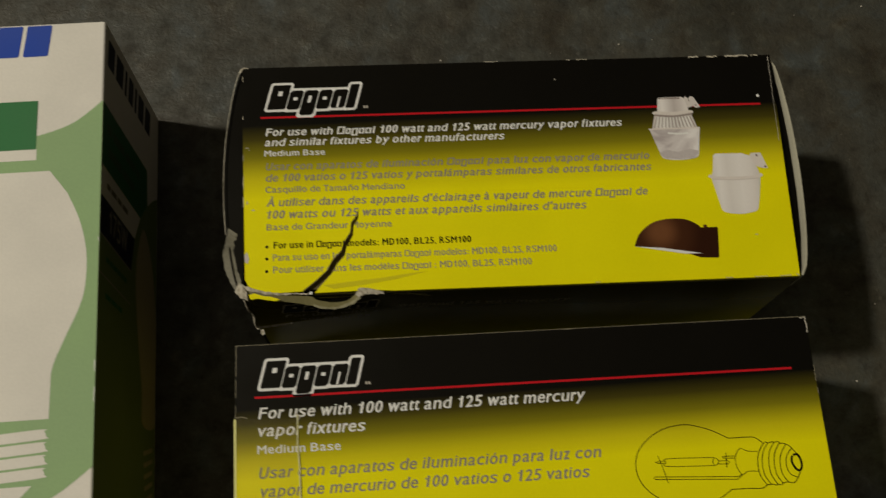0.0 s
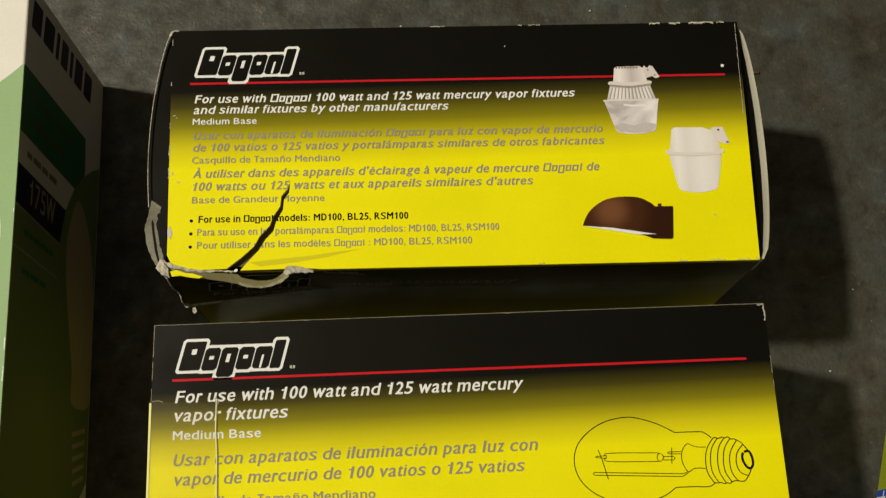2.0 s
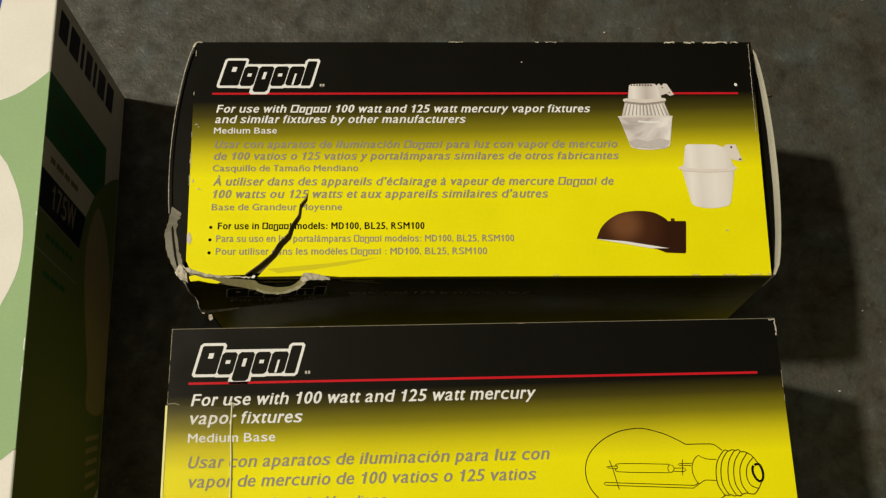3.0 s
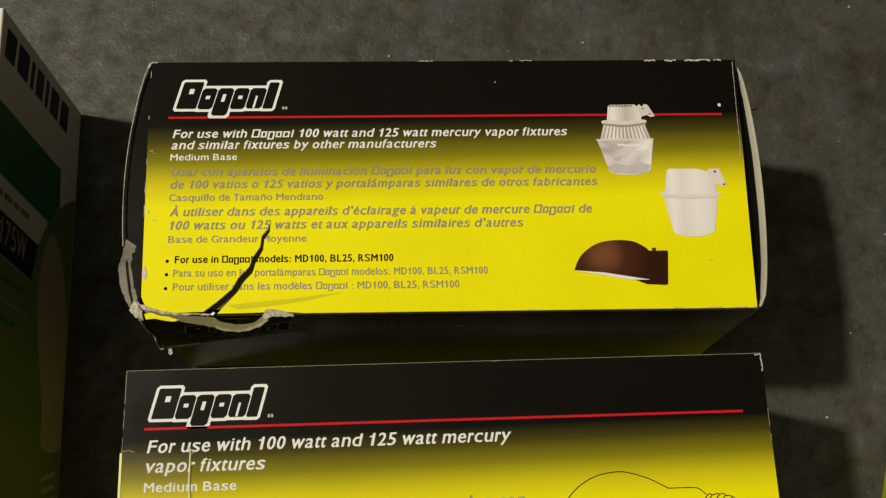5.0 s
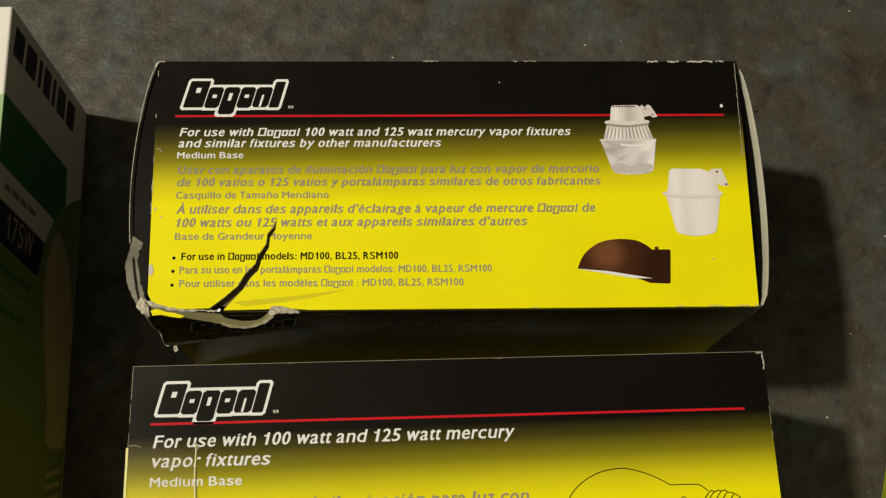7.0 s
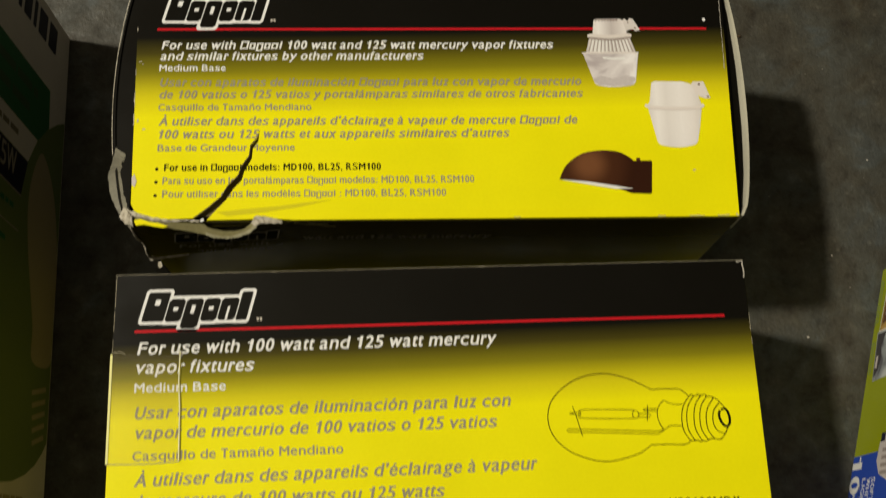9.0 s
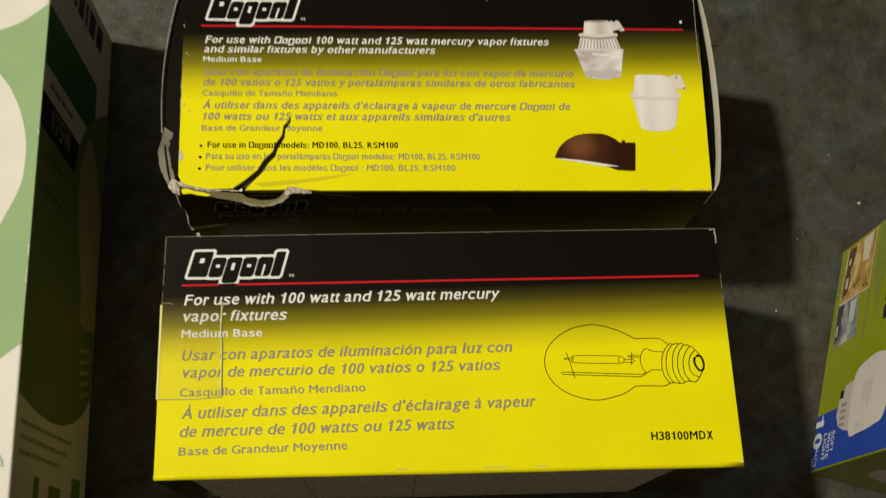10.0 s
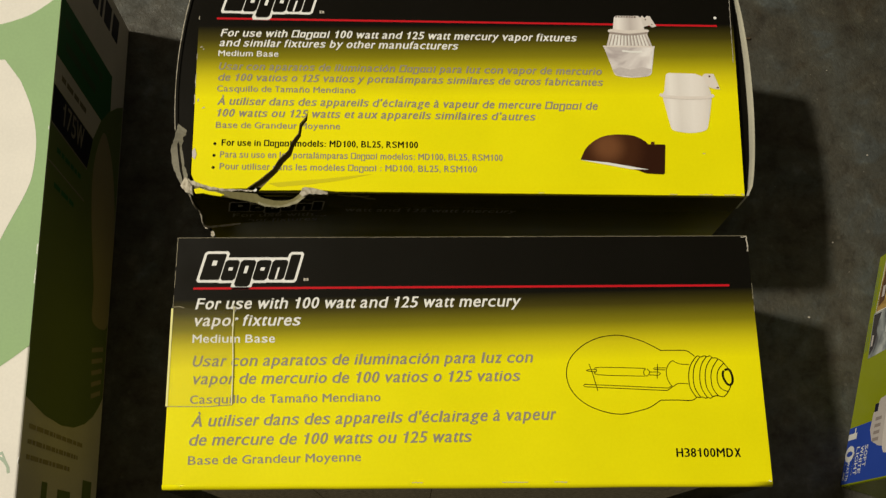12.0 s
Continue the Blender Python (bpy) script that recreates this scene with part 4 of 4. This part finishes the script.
part("white_strip", bars(PT, [(-46, -40.2, -16.6, -37.0)], lift=0.09), m_cream, tall_box)
part("dark_panel", bars(PT, [(-46, -37.2, -16.8, -23.4)], lift=0.1), m_darkgreen, tall_box, "dark green printed panel")
right = [(-13.0, -43.4), (-8.4, -49.6), (-5.0, -57.4), (-3.1, -66.0), (-3.2, -75.0), (-4.7, -80.7), (-7.1, -86.3), (-9.9, -93.2), (-10.6, -96.2), (-10.7, -107.0)]
right = [right[0]] + spline(right[1:-1], 4) + [right[-1]]
part("bulb_picture", flat(PT, right + [(2 * c - x, y) for x, y in reversed(right)], 0.09), m_cream, tall_box, "cream silhouette of a bulb")
for k in range(4):
    y = -110.4 - 3.0 * k
    bar = spline([(-11.6, y + 0.5), (-11.2, y - 0.6), (-12.4, y - 1.4), (c, y - 2.5), (2 * c + 12.4, y - 3.4), (2 * c + 11.4, y - 2.4), (2 * c + 12.4, y - 1.4), (c, y - 0.2), (-12.8, y + 1.0)], 4, True)
    part("bulb_picture_turn", flat(PT, bar, 0.09 + 0.003 * k), m_cream, tall_box)
part("bulb_picture_tip", flat(PT, [(-14.0, -122.4), (-18, -126.5), (-26, -129), (-38, -129), (-46, -126.5), (-50, -122.6)], 0.09), m_cream, tall_box)
BLUE = [(1.0, 0, 1), (1.1, 0, 1), (0.5, 0, 1), (0.85, 0, 1), (0.5, 0, 1), (1.0, 0, 1), (1.0, 0, 1)]
block_mark("blue_mark", PT, BLUE, -59.5, -14.2, -10.4, 9.2, 0.1, 0.0, m_blue, tall_box)
ring = [(-6.0 + 3.8 * math.cos(a * 0.35), -148.5 + 3.8 * math.sin(a * 0.35)) for a in range(15)]
part("recycling_sign", strokes(PT, [ring, [(-8.8, -145.6), (-4.0, -143.9), (-3.0, -146.4)], [(-10, -149.4), (-6.5, -149.0)], [(-8.5, -150.8), (-4.5, -150.4)]], 0.7), ink("faded_green_ink", (0.36, 0.43, 0.33)), tall_box)

# its long side: print runs from the top edge down, with the far end as its top
PS = face(0, 0.8, 0, (0, 0, -1), (0, 1, 0))
S = lambda z: -z
# Green field and bulb repeat the top's print in inks darkened for shade.
part("green_field", flat(PS, [(S(61.9), -24.4), (S(14.5), -24.8), (S(13.6), -35.8), (S(7), -31.6), (S(1), -28.8), (S(1), -121.5), (S(4), -124.4), (S(9), -128), (S(16), -131), (S(25), -133.2), (S(35), -134), (S(48), -133.2), (S(61.9), -130.6)]), m_forest, tall_box, "leaf green printed field, toned down as in shade")
part("dark_panel", flat(PS, [(S(61.9), -41.6), (S(21.6), -42.4), (S(13.9), -35.6), (S(14.6), -24.6), (S(61.9), -24.2)], 0.09), m_darkgreen, tall_box)
part("white_strip", flat(PS, [(S(61.9), -50.0), (S(28.0), -51.0), (S(22.0), -42.6), (S(61.9), -41.8)], 0.09), m_cream, tall_box)
part("navy_panel", flat(PS, [(S(61.9), -60.2), (S(31.4), -61.4), (S(28.0), -51.2), (S(61.9), -50.2)], 0.09), m_navy, tall_box)
lettering("watt_figure", PS @ Matrix.Translation((0, 0, 0.06)), "175W", S(54), S(36), -58.0, 6.4, m_palegrey, tall_box)
part("thin_rule", strokes(PS, [[(S(61.9), -60.5), (S(31.2), -61.7)], [(S(61.9), -70.7), (S(31.6), -71.3)]], 0.4, 0.1), m_palegrey, tall_box)
side_bulb = spline([(S(18.9), -45.2), (S(24.4), -54), (S(25.9), -63), (S(24.2), -73), (S(20.8), -83), (S(17.2), -93), (S(16.0), -102), (S(2.4), -101), (S(1.6), -92), (S(1.0), -82), (S(0.9), -72), (S(3), -62), (S(7.0), -53), (S(13), -46.6)], 4, True)
part("bulb_picture", flat(PS, side_bulb, 0.11), m_tan, tall_box, "cream bulb silhouette, its shade put into the colour")
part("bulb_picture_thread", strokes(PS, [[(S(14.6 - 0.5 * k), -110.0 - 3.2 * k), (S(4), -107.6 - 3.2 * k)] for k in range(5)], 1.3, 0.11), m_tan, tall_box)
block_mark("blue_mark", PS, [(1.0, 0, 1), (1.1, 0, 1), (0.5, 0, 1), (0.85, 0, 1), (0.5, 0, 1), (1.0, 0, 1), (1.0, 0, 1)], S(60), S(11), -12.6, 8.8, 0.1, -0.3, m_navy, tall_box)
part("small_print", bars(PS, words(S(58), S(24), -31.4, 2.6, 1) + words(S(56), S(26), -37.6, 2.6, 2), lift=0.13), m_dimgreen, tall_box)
part("small_print", bars(PS, words(S(57), S(34), -46.9, 1.6, 3), lift=0.13), m_grey, tall_box)
part("small_print", bars(PS, words(S(56), S(36), -66.6, 1.4, 4) + words(S(56), S(40), -76.2, 1.4, 5), lift=0.13), m_darkgreen, tall_box)
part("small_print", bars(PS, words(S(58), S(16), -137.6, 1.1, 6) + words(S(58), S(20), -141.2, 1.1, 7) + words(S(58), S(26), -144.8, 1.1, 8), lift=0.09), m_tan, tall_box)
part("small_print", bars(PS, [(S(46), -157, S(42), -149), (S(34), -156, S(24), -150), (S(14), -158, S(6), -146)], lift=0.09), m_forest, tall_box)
wear(PT, ((-0.3, -2), (-0.3, -150)), 0.3, 41, 0.12, tall_box, m_white)

# ---- the upright lime green carton ----
lime = thing("bulb_carton", pose(0.11125, -0.0574, 0, 0, 0, 73.16),
             "lime green and blue bulb carton standing upright on concrete floor", "carton")
GW, GD, GH = 73.0, 62.0, 118.0
bm = bmesh.new()
bmesh.ops.create_cube(bm, size=1.0)
for v in bm.verts:
    v.co = ((v.co.x + 0.5) * GW, (v.co.y - 0.5) * GD, (v.co.z + 0.5) * GH)
bmesh.ops.bevel(bm, geom=bm.edges[:], offset=0.5, segments=2, affect="EDGES", profile=0.5)
part("body", put(bm, ID), m_lime, lime, "lime green printed card")
GF = face(0, 0, 0, (-1, 0, 0), (0, 0, 1))
U = lambda u: -u
part("blue_field", flat(GF, [(U(17.3), 0.5), (U(0.4), 0.5), (U(0.4), 117), (U(30), 117), (U(24), 80), (U(19.3), 47), (U(17.6), 17)]), m_blue, lime, "royal blue printed field")
lettering("watt_figure", GF, "10", U(17.0), U(6.8), 0.6, 6.0, m_white, lime, weight=0.16)
lettering("printed_line", GF, "WATTS", U(7.0), U(1.2), 3.2, 1.7, m_white, lime)
part("small_print", bars(GF, [(U(6.6), 1.2, U(4.4), 2.2), (U(4.0), 1.2, U(1.6), 2.2)]), m_white, lime)
for k, (word, a, b) in enumerate((("SOFT", 10.8, 4.6), ("WHITE", 10.8, 2.8), ("LIGHT", 10.8, 2.6))):
    lettering("printed_line", GF, word, U(a), U(b), 14.2 - 2.9 * k, 2.1, m_white, lime)
part("small_print", bars(GF, [(U(9.6 - 2.4 * k), 6.6, U(7.6 - 2.4 * k), 7.3) for k in range(3)]), m_white, lime)
# room pictures
part("room_picture", flat(GF, [(U(71.4), 6.4), (U(53.1), 5.0), (U(52.7), 25.0), (U(53.8), 26.2), (U(72.0), 26.6)]), m_gold, lime, "golden picture of a lit room")
part("room_picture_detail", flat(GF, [(U(70.6), 7.0), (U(54.6), 6.0), (U(56.0), 9.6), (U(60.0), 10.6), (U(63.0), 9.6), (U(66.0), 11.6), (U(70.8), 12.4)], 0.09), ink("sofa_picture_ink", (0.11, 0.05, 0.022)), lime)
part("room_picture_detail", bars(GF, [(U(61.0), 7.4, U(57.4), 9.2), (U(67.5), 7.8, U(65.5), 9.4)], lift=0.12), m_lampgrey, lime)
part("room_picture_detail", flat(GF, [(U(71.2), 17.6), (U(63.4), 18.6), (U(62.8), 23.0), (U(71.6), 24.4)], 0.12), ink("lit_window_picture_ink", (0.66, 0.60, 0.44)), lime)
part("room_picture_detail", bars(GF, [(U(55.2), 21.4, U(54.2), 22.4), (U(54.8), 23.6, U(53.9), 24.6)], lift=0.13), m_inside, lime)
part("room_picture_rim", strokes(GF, [[(U(71.4), 6.2), (U(53.0), 4.8), (U(52.6), 26.2), (U(72.0), 26.8)]], 0.4, 0.1), m_cream, lime)
part("room_picture", flat(GF, [(U(53.0), 3.6), (U(38.3), 4.8), (U(38.8), 20.8), (U(40.2), 21.4), (U(52.4), 19.4)]), m_steel, lime, "blue-grey picture of a room")
part("room_picture_detail", flat(GF, [(U(52.4), 4.2), (U(39.4), 5.2), (U(41.0), 7.4), (U(45.0), 8.6), (U(48.0), 7.6), (U(52.2), 9.6)], 0.09), ink("dim_sofa_picture_ink", (0.05, 0.045, 0.05)), lime)
part("room_picture_detail", bars(GF, [(U(45.5), 5.4, U(42.0), 6.6)], lift=0.12), m_lampgrey, lime)
part("room_picture_detail", flat(GF, [(U(51.8), 13.6), (U(44.6), 14.4), (U(44.2), 17.6), (U(51.4), 18.4)], 0.12), ink("dim_window_picture_ink", (0.52, 0.53, 0.51)), lime)
# unreadable small lettering
part("small_print", bars(GF, words(U(69.4), U(55.6), 0.9, 0.6, 11) + words(U(68.8), U(56.0), 2.1, 0.6, 12) + words(U(50.4), U(40.8), 1.1, 0.6, 13) + words(U(50.2), U(41.2), 2.3, 0.6, 14)), m_forest, lime)
part("small_print", bars(GF, [b for k in range(4) for b in words(U(72.0), U(50 - 4 * (k % 3)), 29.4 + 1.9 * k, 1.0, 20 + k)]), m_forest, lime)
part("small_print", bars(GF, words(U(71.0), U(38.0), 39.0, 2.4, 31) + words(U(70.0), U(40.0), 43.6, 2.6, 32) + words(U(71.0), U(42.0), 48.4, 1.4, 33)), m_navy, lime)
part("small_print", bars(GF, words(U(52), U(36), 25.6, 0.7, 34) + words(U(51), U(40), 27.0, 0.7, 35)), m_forest, lime)
# spiral bulb picture
part("bulb_picture_base", flat(GF, [(U(19.8), 16.2), (U(23.6), 19.8), (U(24.3), 25.6), (U(9.0), 27.0), (U(9.6), 23.0), (U(11.4), 18.0), (U(15.0), 15.6)], 0.08), m_lampgrey, lime, "grey picture of a bulb cap")
part("bulb_picture_cap", bars(GF, [(U(22.4), 16.6, U(20.0), 19.0)], lift=0.09), m_navy, lime)
part("bulb_picture_marks", bars(GF, [(U(18.2 - 2.0 * k), 18.4, U(17.2 - 2.0 * k), 22.4) for k in range(4)], lift=0.1), m_ribshade, lime)
part("bulb_picture", flat(GF, spline([(U(24.8), 25.4), (U(28.6), 32.8), (U(29.2), 41.4), (U(26.4), 48.2), (U(20), 50.0), (U(10.2), 48.0), (U(8.2), 42.6), (U(7.4), 33.0), (U(8.6), 26.0)], 4, True), 0.1), m_lampwhite, lime, "white picture of a bulb housing")
part("bulb_picture_marks", bars(GF, [(U(22), 33 + 1.5 * k, U(14 + (k % 2) * 2), 33.7 + 1.5 * k) for k in range(4)] + [(U(10.6), 30 + 1.4 * k, U(9.0), 30.7 + 1.4 * k) for k in range(3)], lift=0.12), m_lampgrey, lime)
for k in range(3):
    part("bulb_picture_tube", strokes(GF, [spline([(U(26 - 0.5 * k), 52 + 8 * k), (U(18), 54 + 8 * k), (U(9), 57 + 8 * k)], 5)], 5.4, 0.11), m_white, lime)
# its narrow side, the lime darkened for the shade it stands in
GS = face(0, 0, 0, (0, -1, 0), (0, 0, 1))
part("shaded_field", bars(GS, [(0.5, 0.5, GD - 0.5, GH - 0.5)]), m_limeshade, lime, "lime printed side with shade put into its colour")
part("bulb_picture", flat(GS, spline([(9, 22), (10, 32), (16, 36), (21, 31), (22, 22), (19, 16), (13, 16)], 4, True), 0.08), m_lampgrey, lime)
part("small_print", bars(GS, [b for k in range(7) for b in words(30, 52 - 3 * (k % 2), 20 + 4 * k, 1.4, 50 + k)], lift=0.08), m_forest, lime)

# ---- grit on the floor ----
GRIT = [(0.1403, 0.0291, 1.0), (0.1327, 0.0464, 0.5), (0.0475, 0.1112, 0.7), (-0.0129, 0.1076, 0.6), (0.1079, -0.0068, 0.5), (0.1180, 0.0170, 0.4), (0.1330, 0.1223, 0.6)]
rng = random.Random(9)


def grain(bm, x, y, r):
    q = bmesh.ops.create_icosphere(bm, subdivisions=1, radius=r)["verts"]
    for v in q:
        v.co = Vector((x, y, r * 0.5)) + Vector((v.co.x * rng.uniform(0.7, 1.5), v.co.y * rng.uniform(0.7, 1.4), v.co.z * 0.6))


bm = bmesh.new()
for x, y, s in GRIT:
    grain(bm, x, y, 0.00045 * s + 0.0001)
for k in range(45):
    grain(bm, rng.uniform(-0.19, 0.2), rng.uniform(0.09, 0.16), rng.uniform(0.00006, 0.00016))
for k in range(18):
    grain(bm, rng.uniform(0.1, 0.2), rng.uniform(-0.12, 0.1), rng.uniform(0.00006, 0.00014))
tagged(part("grit", bm, m_palegrey, None), "pale specks of grit scattered on the concrete floor", "grit", kind="stuff")
bm = bmesh.new()
bmesh.ops.create_cube(bm, size=1.0)
for v in bm.verts:
    v.co = (0.0978 + v.co.x * 0.0022 + 0.0004 * v.co.y, 0.0878 + v.co.y * 0.0007, 0.0004 + v.co.z * 0.0007)
bmesh.ops.bevel(bm, geom=bm.edges[:], offset=0.00015, segments=1, affect="EDGES")
tagged(part("splinter", bm, m_inside, None), "tiny dark splinter lying on the concrete floor", "splinter")
